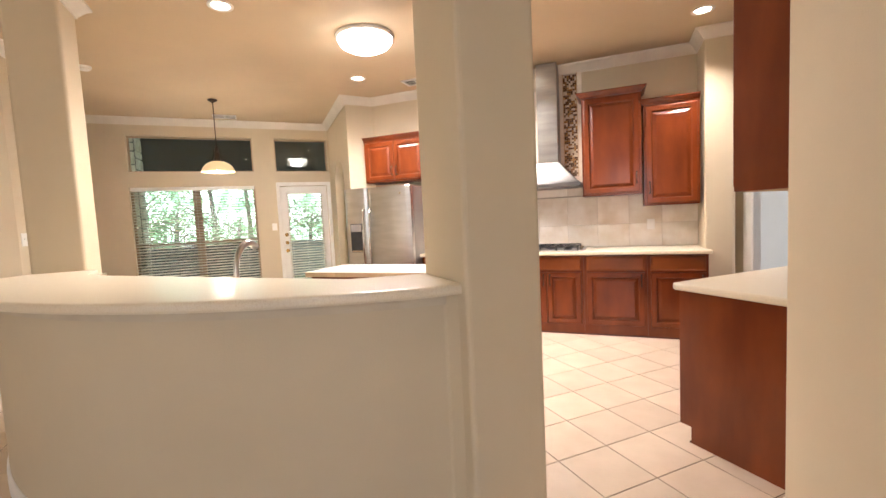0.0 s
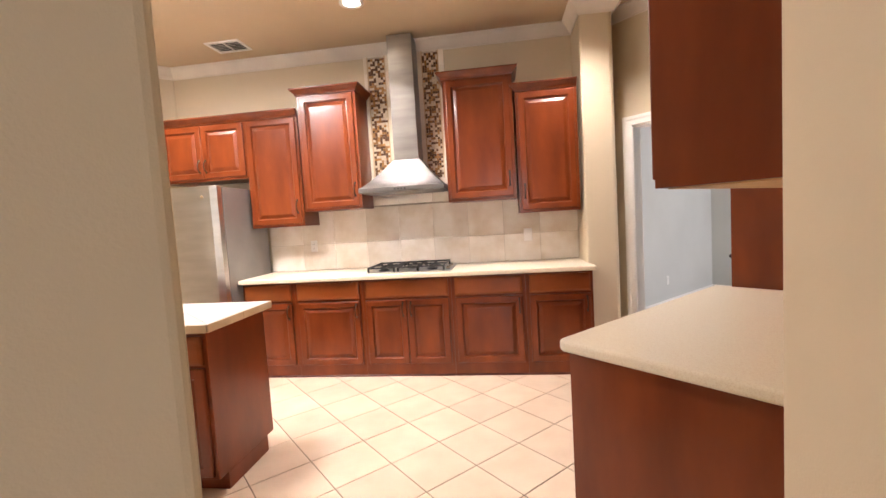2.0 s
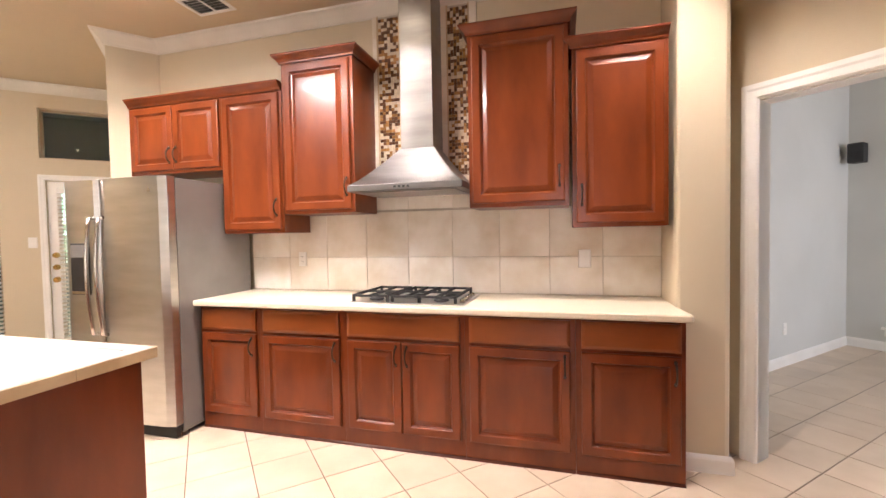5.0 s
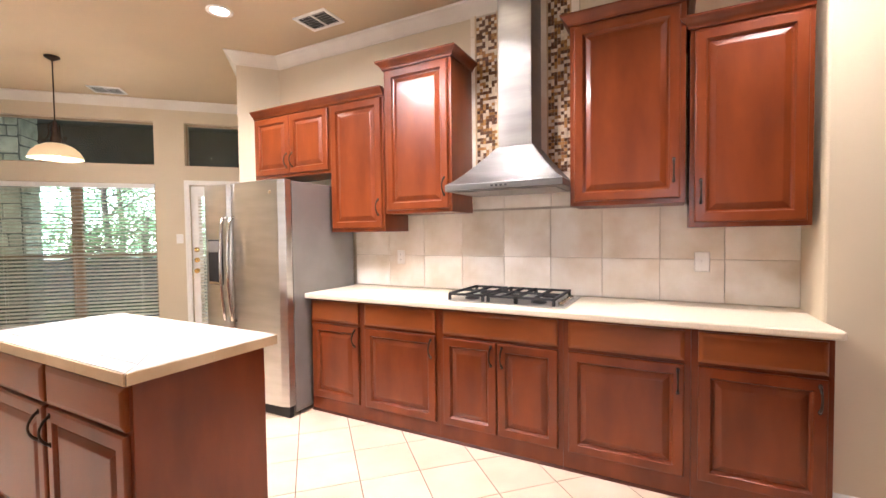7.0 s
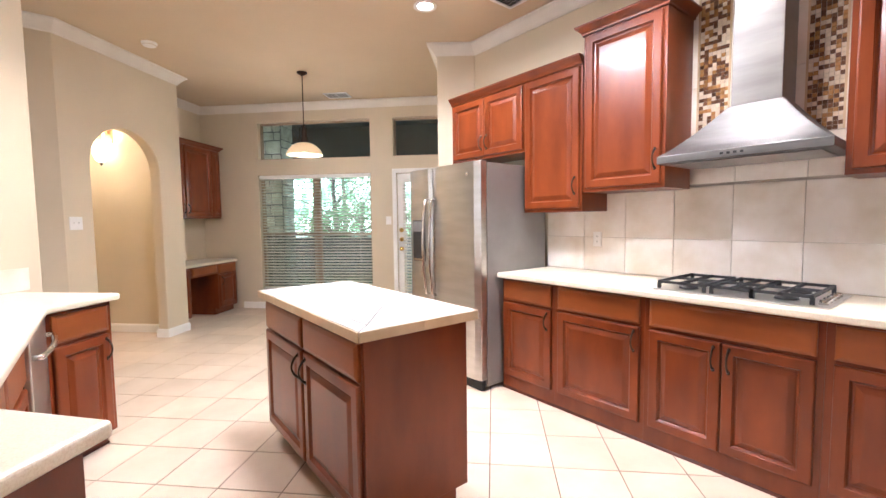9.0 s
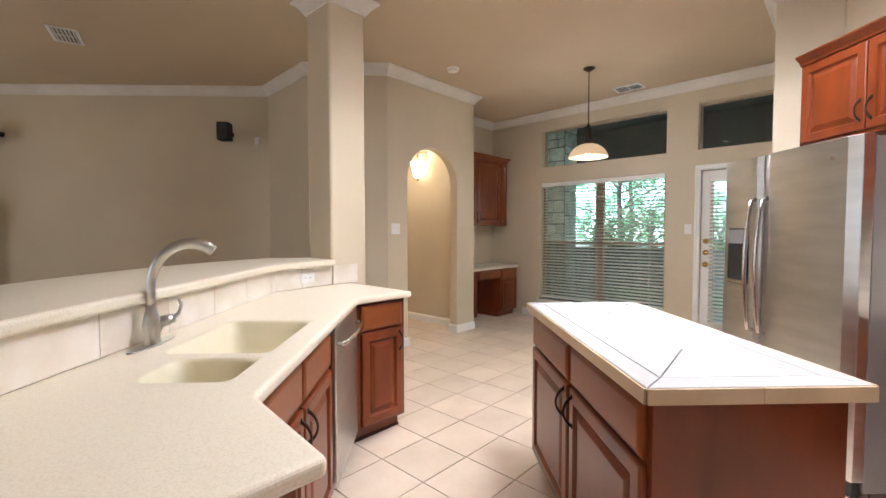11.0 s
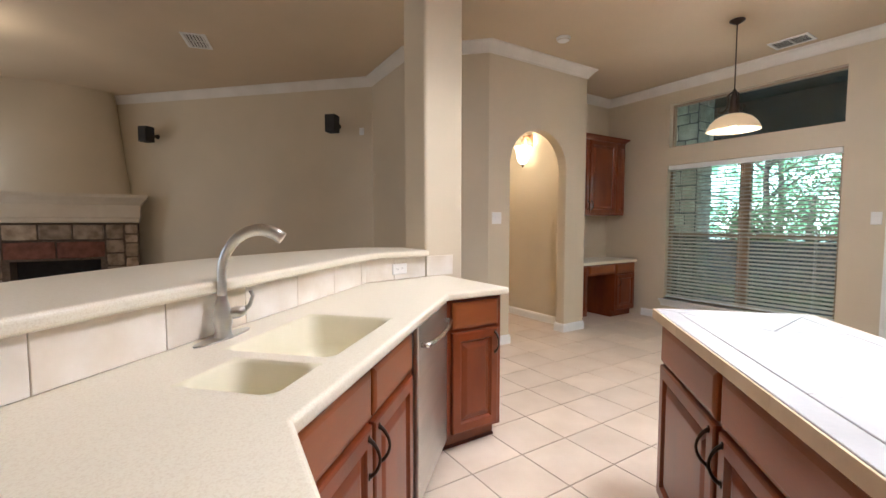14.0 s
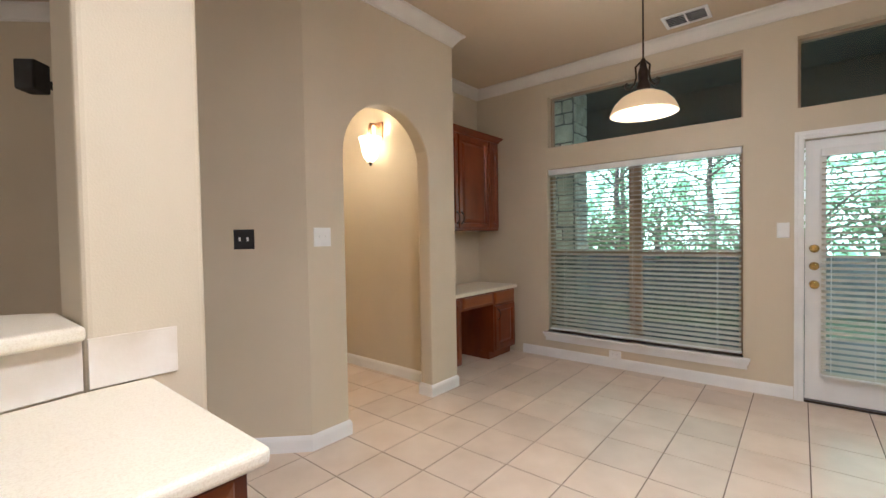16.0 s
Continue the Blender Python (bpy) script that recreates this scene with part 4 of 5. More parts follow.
for k in range(5):
    bm = bmesh.new()
    lathe(bm, [(0.0, 0.010), (0.018, 0.010), (0.016, 0.03), (0.0, 0.031)], 12, 0.345, -0.17 + 0.075 * k)
    finish("knob", bm, CHROME, ct, smooth=True)

# ---- windows and the back door ----
def blind(m, w, z0, z1, label, pitch=0.044, tilt=19, group="window blinds"):
    """Open slats across local x from 0 to w, hung at y=0."""
    e = tagged(new("window_blind"), label, "blind", group)
    e.matrix_basis = m
    boxed("headrail", (0, w, -0.03, 0.03, z1 - 0.055, z1), WHITE, e, bevel=0.004)
    bm = bmesh.new()
    c, s = math.cos(radians(tilt)), math.sin(radians(tilt))
    pr = [(-0.024, 0.0), (0.0, 0.0035), (0.024, 0.0), (0.024, 0.0022), (0.0, 0.0057), (-0.024, 0.0022)]
    pr = [(y * c - z * s, y * s + z * c) for y, z in pr]
    a = [bm.verts.new((0.004, y, z)) for y, z in pr]
    b = [bm.verts.new((w - 0.004, y, z)) for y, z in pr]
    for k in range(6):
        bm.faces.new((a[k], a[(k + 1) % 6], b[(k + 1) % 6], b[k]))
    bm.faces.new(a[::-1])
    bm.faces.new(b)
    first = finish("slat", bm, BLIND, e)
    zz = z0 + 0.03
    first.matrix_basis = pose(0, 0, zz)
    while zz < z1 - 0.11:
        zz += pitch
        o = new("slat", first.data)
        o.parent, o.matrix_basis = e, pose(0, 0, zz)
    boxed("bottom_rail", (0, w, -0.025, 0.025, z0, z0 + 0.016), WHITE, e, bevel=0.003)
    bm = bmesh.new()
    for k in range(3):
        xx = w * (0.1 + 0.4 * k)
        for yy in (-0.027, 0.027):
            box(bm, xx - 0.001, xx + 0.001, yy - 0.001, yy + 0.001, z0, z1 - 0.05)
    finish("ladder_cord", bm, WHITE, e, merge=False)
    return e


def pane(name, parent, dims):
    bm = bmesh.new()
    box(bm, *dims)
    g = finish(name, bm, GLASS, parent)
    g.visible_shadow = False
    return g


def window(name, m, w, z0, z1, mullions=(), rails=(), frame=0.035, mat=None, label="", y=0.10):
    e = tagged(new(name), label or "tan framed double window with clear glass", "window", kind="structure")
    e.matrix_basis = m
    bm = bmesh.new()
    f = frame
    box(bm, 0, f, y - 0.02, y + 0.04, z0, z1)
    box(bm, w - f, w, y - 0.02, y + 0.04, z0, z1)
    box(bm, f, w - f, y - 0.02, y + 0.04, z0, z0 + f)
    box(bm, f, w - f, y - 0.02, y + 0.04, z1 - f, z1)
    for x, t in mullions:
        box(bm, x - t / 2, x + t / 2, y - 0.021, y + 0.041, z0 + f, z1 - f)
    for z in rails:
        box(bm, f, w - f, y - 0.015, y + 0.035, z - 0.022, z + 0.022)
    finish("frame", bm, mat or FRAMETAN, e, merge=False)
    pane("glass", e, (f, w - f, y + 0.008, y + 0.014, z0 + f, z1 - f))
    return e


def at_wall(a, z=0):
    return NOOK @ pose(a, WV, z)


w1 = window("window_1", at_wall(WIN[0]), WIN[1] - WIN[0], WIN[2], WIN[3], [(0.88, 0.11)], [1.13])
for x0, x1 in ((0.036, 0.824), (0.936, WIN[1] - WIN[0] - 0.036)):
    bm = bmesh.new()
    box(bm, x0, x1, 0.128, 0.130, WIN[2] + 0.036, 1.107)
    o = tagged(finish("insect_screen", bm, SCREEN, w1), "dark insect screen over the lower sash")
    o.visible_shadow = False
window("window_2", at_wall(TR1[0]), TR1[1] - TR1[0], TR1[2], TR1[3], frame=0.02, label="clear transom window above the main window")
window("window_3", at_wall(TR2[0]), TR2[1] - TR2[0], TR2[2], TR2[3], frame=0.02, label="clear transom window above the back door")
blind(NOOK @ pose(WIN[0] + 0.012, WV + 0.035, 0), WIN[1] - WIN[0] - 0.024, 0.30, 2.03, "cream horizontal slat blind hanging open in the nook window")
bm = bmesh.new()
L = WIN[1] - WIN[0]
box(bm, -0.05, L + 0.05, -0.05, 0.075, 0.25, 0.275)
box(bm, -0.03, L + 0.03, -0.018, -0.001, 0.18, 0.25)
box(bm, -0.04, L + 0.04, -0.028, -0.001, 0.22, 0.2495)
tagged(finish("trim_window_sill", bm, WHITE, m=at_wall(WIN[0]), bevel=0.004, merge=False), "white painted window sill and apron", "window sill", kind="structure")

bd = tagged(new("back_door"), "closed white back door with a large glass pane and brass locks", "door")
bd.matrix_basis = NOOK @ pose(BD[0] + 0.004, WV + 0.03, 0)
dw_, dh = BD[1] - BD[0] - 0.008, 2.012
bm = bmesh.new()
gx0, gx1, gz0, gz1 = 0.115, dw_ - 0.115, 0.24, 1.90
box(bm, 0, gx0, 0, 0.044, 0.012, dh)
box(bm, gx1, dw_, 0, 0.044, 0.012, dh)
box(bm, gx0, gx1, 0, 0.044, 0.012, gz0)
box(bm, gx0, gx1, 0, 0.044, gz1, dh)
finish("leaf", bm, WHITE, bd, bevel=0.002)
bm = bmesh.new()
box(bm, gx0 - 0.03, gx0 + 0.008, -0.012, -0.0005, gz0 - 0.03, gz1 + 0.03)
box(bm, gx1 - 0.008, gx1 + 0.03, -0.012, -0.0005, gz0 - 0.03, gz1 + 0.03)
box(bm, gx0 + 0.008, gx1 - 0.008, -0.012, -0.0005, gz0 - 0.03, gz0 + 0.008)
box(bm, gx0 + 0.008, gx1 - 0.008, -0.012, -0.0005, gz1 - 0.008, gz1 + 0.03)
finish("glazing_frame", bm, WHITE, bd, bevel=0.003, merge=False)
pane("glass", bd, (gx0, gx1, 0.019, 0.025, gz0, gz1))
for zz, rad in ((1.185, 0.026), (1.05, 0.026), (0.91, 0.030)):
    bm = bmesh.new()
    lathe(bm, [(0.0, 0.0), (0.031, 0.0), (0.031, 0.006), (0.014, 0.010), (0.012, 0.03), (rad, 0.04), (rad, 0.056), (0.015, 0.064), (0.0, 0.065)], 18)
    finish("knob" if zz < 1 else "deadbolt", bm, BRASS, bd, pose(0.055, 0.0, zz, 90), smooth=True)
blind(NOOK @ pose(BD[0] + 0.095, WV - 0.012, 0), dw_ - 0.18, 0.215, 1.93, "cream horizontal slat blind hanging on the back door")
boxed("door_threshold", (BD[0], BD[1], WV - 0.02, WV + 0.14, 0.0, 0.018), BRONZE, m=NOOK, bevel=0.004)
tagged(bpy.data.objects["door_threshold"], "dark bronze door threshold on the floor", "threshold", kind="structure")

# living room window and study window
window("window_4", pose(-2.70, -4.6, 0, 0, 0, 180), 1.5, 0.5, 2.3, [(0.75, 0.08)], [1.4], mat=WHITE, label="white living room window")
blind(pose(-2.71, -4.635, 0, 0, 0, 180), 1.48, 0.52, 2.29, "white horizontal slat blind hanging in the living room window", 0.05)
window("window_5", NOOK @ pose(8.0, 2.77, 0, 0, 0, -90), 0.9, 0.26, 1.90, (), [0.99], mat=WHITE, label="white framed window of the next room")
window("window_6", NOOK @ pose(8.0, 2.77, 0, 0, 0, -90), 0.9, 2.14, 2.67, [(0.45, 0.03)], frame=0.02, mat=WHITE, label="clear transom window of the next room")
blind(NOOK @ pose(8.03, 2.76, 0, 0, 0, -90), 0.88, 0.28, 1.89, "white horizontal slat blind hanging in the next room", 0.05)
bm = bmesh.new()
box(bm, -0.05, 0.95, -0.05, 0.06, 0.235, 0.26)
box(bm, -0.03, 0.93, -0.018, -0.001, 0.16, 0.235)
tagged(finish("trim_study_sill", bm, WHITE, m=NOOK @ pose(8.0, 2.77, 0, 0, 0, -90), bevel=0.004), "white painted window sill", "window sill", kind="structure")
# Out of view; added to go with the dining lamp.
window("window_7", pose(2.30, -4.6, 0, 0, 0, 180), 2.6, 0.5, 2.5, [(1.3, 0.08)], [1.5], mat=WHITE, label="white dining window, unseen, added on the south wall")

# ---- desk alcove ----
dk = tagged(new("built_in_desk"), "cherry built-in desk with cream top and open knee space", "desk")
dk.matrix_basis = NOOK @ pose(-2.38, 6.112, 0, 0, 0, 90)
bm = bmesh.new()
box(bm, 0.0, 0.28, 0, 0.515, 0.085, 0.74)
box(bm, 0.0, 0.28, 0.06, 0.515, 0.0, 0.085)
finish("pedestal", bm, CHERRY, dk, bevel=0.002)
bm = bmesh.new()
box(bm, 0.84, 1.275, 0, 0.515, 0.085, 0.74)
box(bm, 0.84, 1.275, 0.06, 0.515, 0.0, 0.085)
finish("pedestal", bm, CHERRY, dk, bevel=0.002)
bm = bmesh.new()
box(bm, 0.281, 0.839, 0.0, 0.03, 0.60, 0.74)
finish("apron", bm, CHERRY, dk)
add_drawer(dk, 0.31, 0.81, 0.625, 0.725, 0.0)
add_drawer(dk, 0.86, 1.255, 0.60, 0.725, 0.0)
add_door(dk, 0.86, 1.255, 0.105, 0.58, 0.0, 0.90, 0.49)
add_door(dk, 0.02, 0.26, 0.105, 0.72, 0.0)
bm = bmesh.new()
box(bm, 0.0, 1.30, -0.03, 0.518, 0.741, 0.78)
finish("top", bm, COUNTER, dk, bevel=0.012, seg=3)
wall_cabinet(NOOK @ pose(-2.575, 6.112, 0, 0, 0, 90), 1.27, 1.39, 2.41, 0.325, [(0.03, 0.50, 0.47, 1.52), (0.515, 1.06, 0.545, 1.52), (1.08, 1.255, None, None)], (False, True), "desk cabinets", "cherry raised-panel wall cabinet hung above the desk")

# ---- backsplash ----
def vtiles(parent, m, xs, zs, mat=None, thick=0.008, name="tile"):
    """Tiles in local x, z; front to -y."""
    made = {}
    for a, b in zip(xs, xs[1:]):
        for c, d in zip(zs, zs[1:]):
            key = (round(b - a, 3), round(d - c, 3))
            if key not in made:
                bm = bmesh.new()
                g = 0.0015
                rings_panel(bm, g, key[0] - g, g, key[1] - g, 0.0, [(0, 0), (0, thick - 0.0015), (0.0015, thick)])
                o = finish(name, bm, mat or SPLASH)
                made[key] = o.data
            else:
                o = new(name, made[key])
            o.parent, o.matrix_basis = parent, m @ pose(a, 0, c)


def grid_cuts(a, b, origin, pitch):
    k0 = math.ceil((a + 0.02 - origin) / pitch)
    out = [a]
    while origin + k0 * pitch < b - 0.02:
        out.append(origin + k0 * pitch)
        k0 += 1
    return out + [b]


PT = 0.342
bs = tagged(boxed("backsplash", (-2.13, 0.9735, 4.992, 4.999, 0.916, 1.53), SPLASHG, bevel=0), "beige ceramic tile backsplash on the wall behind the range", "backsplash", kind="structure")
vtiles(bs, pose(0, 4.992, 0), grid_cuts(-2.13, 0.973, -0.406, PT), [0.9165, 1.177, 1.518])
bs2 = tagged(boxed("backsplash_hood", (-1.003, -0.207, 4.9915, 4.999, 1.531, CE - 0.10), SPLASHG, bevel=0), "beige tile and mosaic panel behind the range hood", "backsplash", kind="structure")
vtiles(bs2, pose(0, 4.9915, 0), [-1.003, -0.742, -0.40, -0.207], [1.532, 1.765])
for xs in ([-1.003, -0.965], [-0.785, -0.60, -0.425], [-0.262, -0.207]):
    vtiles(bs2, pose(0, 4.9915, 0), xs, [1.765, 2.14, 2.482, 2.824, CE - 0.10])
MOS = [paint("mosaic_dark", (0.10, 0.05, 0.028), (0.17, 0.085, 0.045), 0.2, 30, 2, 60, 0.002, rand=0.3),
       paint("mosaic_amber", (0.34, 0.17, 0.06), (0.46, 0.26, 0.10), 0.25, 30, 2, 60, 0.002, rand=0.25),
       paint("mosaic_cream", (0.60, 0.50, 0.36), (0.70, 0.60, 0.46), 0.35, 30, 2, 60, 0.002, rand=0.1)]
rnd = random.Random(7)
bm = bmesh.new()
for xa, xb in ((-0.955, -0.79), (-0.42, -0.267)):
    rowz = 1.769
    cw = (xb - xa) / 7
    while rowz < CE - 0.125:
        col = 0
        while col < 7:
            wdt = 1
            mi = rnd.choices((0, 1, 2), (0.34, 0.28, 0.38))[0]
            box(bm, xa + col * cw + 0.0012, xa + (col + wdt) * cw - 0.0012, 4.985, 4.9914, rowz + 0.001, rowz + 0.0215, mi)
            col += wdt
        rowz += 0.0228
tagged(finish("mosaic_strip", bm, MOS, bs2, kind="stuff", merge=False), "small brown, amber and cream glass mosaic")
bm = bmesh.new()
for x in (-0.9615, -0.7875, -0.4225, -0.2645):
    box(bm, x - 0.005, x + 0.005, 4.981, 4.9914, 1.769, CE - 0.101)
finish("pencil_liner", bm, ISLEDGE, bs2)

# bar backsplash
def along(p, q, off=0.0):
    p, q = Vector(p), Vector(q)
    return Matrix.Translation((p.x, p.y, 0)) @ Matrix.Rotation(math.atan2((q - p).y, (q - p).x), 4, "Z"), (q - p).length


bb = tagged(new("bar_backsplash"), "beige ceramic tile strip between counter and bar top", "backsplash", kind="structure")
for p, q, o in (((-2.955, 1.156), (-0.993, 1.121), 0.06), ((-0.993, 1.121), nk(0.465, 1.422), 0.02), (nk(-1.37, 3.39), (-2.955, 1.156), 0.1), (nk(0.468, 1.4305), nk(0.655, 1.4305), 0.1)):
    m, ln = along(q, p)
    vtiles(bb, m @ pose(0, -0.001, 0), grid_cuts(0.0, ln, o + 0.12, PT), [0.916, 1.058])
m, ln = along(nk(-1.365, 3.40), nk(-1.365, 3.62))
vtiles(bb, m @ pose(0, -0.001, 0), [0.0, ln], [0.916, 1.058])

bm = bmesh.new()
box(bm, 0.656, 0.668, 1.431, 1.4405, 0.9165, 1.066)
box(bm, 0.47, 0.656, 1.431, 1.4395, 1.0585, 1.066)
tagged(finish("edge_strip", bm, ISLEDGE, bb, m=NOOK, merge=False), "tan edging strip round the end tile")

# ---- ceiling fixtures ----
dm = tagged(new("ceiling_light"), "round flush dome ceiling light, lit, white glass", "ceiling light")
dm.matrix_basis = pose(DOME[0], DOME[1], CE)
bm = bmesh.new()
lathe(bm, [(0.0, 0.0), (0.27, 0.0), (0.275, -0.012), (0.265, -0.03), (0.25, -0.032)], 40)
finish("base", bm, WHITE, dm, smooth=True)
bm = bmesh.new()
lathe(bm, [(0.255, -0.025), (0.25, -0.05), (0.225, -0.085), (0.17, -0.115), (0.09, -0.135), (0.0, -0.14)], 40)
d_ = finish("glass", bm, DOMEG, dm, smooth=True)
d_.visible_shadow = False

first = None
for cx, cy in CANS:
    if first is None:
        first = tagged(new("recessed_light"), "round recessed ceiling light, lit, white trim", "ceiling light", "recessed ceiling lights")
        first.matrix_basis = pose(cx, cy, CE)
        bm = bmesh.new()
        lathe(bm, [(0.062, -0.001), (0.095, -0.001), (0.095, -0.006), (0.075, -0.010), (0.066, -0.004), (0.062, -0.001)], 28)
        finish("trim", bm, WHITE, first, smooth=True)
        bm = bmesh.new()
        lathe(bm, [(0.0, -0.006), (0.04, -0.005), (0.066, -0.002)], 28)
        o = finish("lens", bm, CANG, first, smooth=True)
        o.visible_shadow = False
    else:
        copy_thing(first, pose(cx, cy, CE))


def vent(m, w, d, n, label="white louvred ceiling air vent"):
    e = tagged(new("ceiling_vent"), label, "air vent", "ceiling air vents")
    e.matrix_basis = m
    bm = bmesh.new()
    t = 0.025
    for dims in ((-w / 2, w / 2, -d / 2, -d / 2 + t), (-w / 2, w / 2, d / 2 - t, d / 2), (-w / 2, -w / 2 + t, -d / 2 + t, d / 2 - t), (w / 2 - t, w / 2, -d / 2 + t, d / 2 - t), (-0.006, 0.006, -d / 2 + t, d / 2 - t)):
        box(bm, *dims, -0.010, -0.0005)
    finish("frame", bm, WHITE, e, merge=False)
    bm = bmesh.new()
    box(bm, -w / 2 + t, w / 2 - t, -d / 2 + t, d / 2 - t, -0.002, -0.0008)
    finish("duct", bm, BLACKM, e)
    for k in range(n):
        y = -d / 2 + t + (d - 2 * t) * (k + 0.5) / n
        bm = bmesh.new()
        v = [(y + 0.008, -0.003), (y - 0.006, -0.012), (y - 0.0075, -0.011), (y + 0.0065, -0.002)]
        for s0, s1 in ((-w / 2 + t, -0.007), (0.007, w / 2 - t)):
            a = [bm.verts.new((s0, *p)) for p in v]
            b = [bm.verts.new((s1, *p)) for p in v]
            for i in range(4):
                bm.faces.new((a[i], a[(i + 1) % 4], b[(i + 1) % 4], b[i]))
        finish("slat", bm, WHITE, e, merge=False)
    return e


vent(pose(-2.16, 4.61, CE, 0, 0, 0), 0.33, 0.24, 6)
vent(NOOK @ pose(-0.59, 7.13, CE), 0.33, 0.24, 6)
vent(pose(-4.2, -1.1, CE, 0, 0, 30), 0.36, 0.22, 6, "white louvred ceiling vent in the living room")


def detector(p):
    e = tagged(new("smoke_detector"), "round white smoke detector on the ceiling", "smoke detector", "smoke detectors")
    e.matrix_basis = pose(*p)
    bm = bmesh.new()
    lathe(bm, [(0.0, 0.0), (0.068, 0.0), (0.068, -0.012), (0.060, -0.022), (0.056, -0.030), (0.045, -0.036), (0.0, -0.038)], 28)
    finish("body", bm, PLATE, e, smooth=True)
    bm = bmesh.new()
    lathe(bm, [(0.057, -0.0225), (0.062, -0.026), (0.0565, -0.0295)], 28)
    finish("grille", bm, BLIND, e, smooth=True)


detector((-4.9, 2.42, CE))
detector((-4.3, -3.95, CE))

pn = tagged(new("pendant_lamp"), "dark bronze pendant lamp with a lit cream glass bowl", "pendant lamp")
pn.matrix_basis = pose(PEND[0], PEND[1], 0)
bm = bmesh.new()
lathe(bm, [(0.0, CE), (0.06, CE), (0.06, CE - 0.012), (0.03, CE - 0.03), (0.01, CE - 0.04), (0.0055, CE - 0.045), (0.0055, 2.47)], 20)
finish("rod", bm, BRONZE, pn, smooth=True)
bm = bmesh.new()
lathe(bm, [(0.006, 2.48), (0.018, 2.46), (0.022, 2.42), (0.034, 2.38), (0.03, 2.33), (0.045, 2.29), (0.04, 2.255), (0.0, 2.25)], 18)
finish("socket", bm, BRONZE, pn, smooth=True)
for k in range(3):
    a = radians(120 * k + 20)
    pts = []
    for r, z in ((0.02, 2.45), (0.05, 2.42), (0.045, 2.36), (0.055, 2.31), (0.085, 2.275), (0.115, 2.28), (0.12, 2.305), (0.105, 2.315), (0.098, 2.30)):
        pts.append((r * math.cos(a), r * math.sin(a), z))
    bm = bmesh.new()
    tube(bm, pts, 0.0065, 8)
    finish("scroll", bm, BRONZE, pn, smooth=True)
bm = bmesh.new()
lathe(bm, [(0.03, 2.262), (0.085, 2.25), (0.14, 2.222), (0.182, 2.178), (0.203, 2.135), (0.21, 2.112), (0.205, 2.112), (0.177, 2.172), (0.135, 2.214), (0.083, 2.243), (0.03, 2.255)], 36)
o = finish("shade", bm, SHADE, pn, smooth=True)
o.visible_shadow = False
bm = bmesh.new()
lathe(bm, [(0.0, 2.115), (0.02, 2.12), (0.03, 2.145), (0.024, 2.17), (0.012, 2.20), (0.012, 2.25)], 14)
o = finish("bulb", bm, CANG, pn, smooth=True)
o.visible_shadow = False

sn = tagged(new("wall_sconce"), "wood and bronze wall sconce with a lit bell glass shade", "wall sconce")
sn.matrix_basis = NOOK @ pose(-3.02, 5.98, -0.05)
bm = bmesh.new()
prism(bm, [(-0.05, -0.02), (0.05, -0.02), (0.05, -0.001), (-0.05, -0.001)], 2.33, 2.50)
finish("backplate", bm, HALLWOOD, sn, bevel=0.006)
bm = bmesh.new()
tube(bm, [(0, -0.02, 2.44), (0, -0.07, 2.47), (0, -0.12, 2.46), (0, -0.13, 2.42), (0, -0.13, 2.34)], [0.012, 0.012, 0.016, 0.02, 0.026], 10)
finish("arm", bm, HALLWOOD, sn, smooth=True)
bm = bmesh.new()
lathe(bm, [(0.105, 2.33), (0.112, 2.325), (0.095, 2.30), (0.085, 2.25), (0.08, 2.20), (0.06, 2.14), (0.03, 2.105), (0.0, 2.10)], 28, 0, -0.13)
o = finish("shade", bm, SCGLASS, sn, smooth=True)
o.visible_shadow = False
bm = bmesh.new()
lathe(bm, [(0.0, 2.06), (0.008, 2.065), (0.015, 2.085), (0.02, 2.10), (0.0, 2.105)], 14, 0, -0.13)
finish("finial", bm, BRONZE, sn, smooth=True)


# ---- switches and outlets ----
def plate(m, w, h, kind_, mat=PLATE, label="", gangs=1):
    e = tagged(new("light_switch" if kind_ == "switch" else "power_outlet"), label or ("white light switch plate on the wall" if kind_ == "switch" else "white power outlet on the wall"),
               "light switch" if kind_ == "switch" else "outlet", "switches and outlets")
    e.matrix_basis = m
    bm = bmesh.new()
    rings_panel(bm, -w / 2, w / 2, -h / 2, h / 2, 0.0, [(0, 0), (0, 0.003), (0.004, 0.006)])
    finish("plate", bm, mat, e)
    horiz = w > h and kind_ == "outlet"
    for g_ in range(gangs):
        gx = (g_ - (gangs - 1) / 2) * 0.046
        bm = bmesh.new()
        if kind_ == "switch":
            box(bm, gx - 0.004, gx + 0.004, -0.018, -0.0058, 0.0, 0.010)
            box(bm, gx - 0.0055, gx + 0.0055, -0.007, -0.0058, -0.012, 0.012)
            finish("toggle", bm, PLATE if mat is BLACK else mat, e, bevel=0.001)
        else:
            for s in (-0.021, 0.021):
                c = (s, 0) if horiz else (gx, s)
                box(bm, c[0] - 0.014, c[0] + 0.014, -0.0075, -0.0058, c[1] - 0.013, c[1] + 0.013)
            finish("socket", bm, mat, e, bevel=0.002)
            bm = bmesh.new()
            for s in (-0.021, 0.021):
                c = (s, 0) if horiz else (gx, s)
                for q in (-0.005, 0.005):
                    box(bm, c[0] + q - 0.001, c[0] + q + 0.001, -0.0079, -0.0074, c[1] - 0.004, c[1] + 0.005)
            finish("slots", bm, BLACKM, e, merge=False, kind="stuff")
    return e


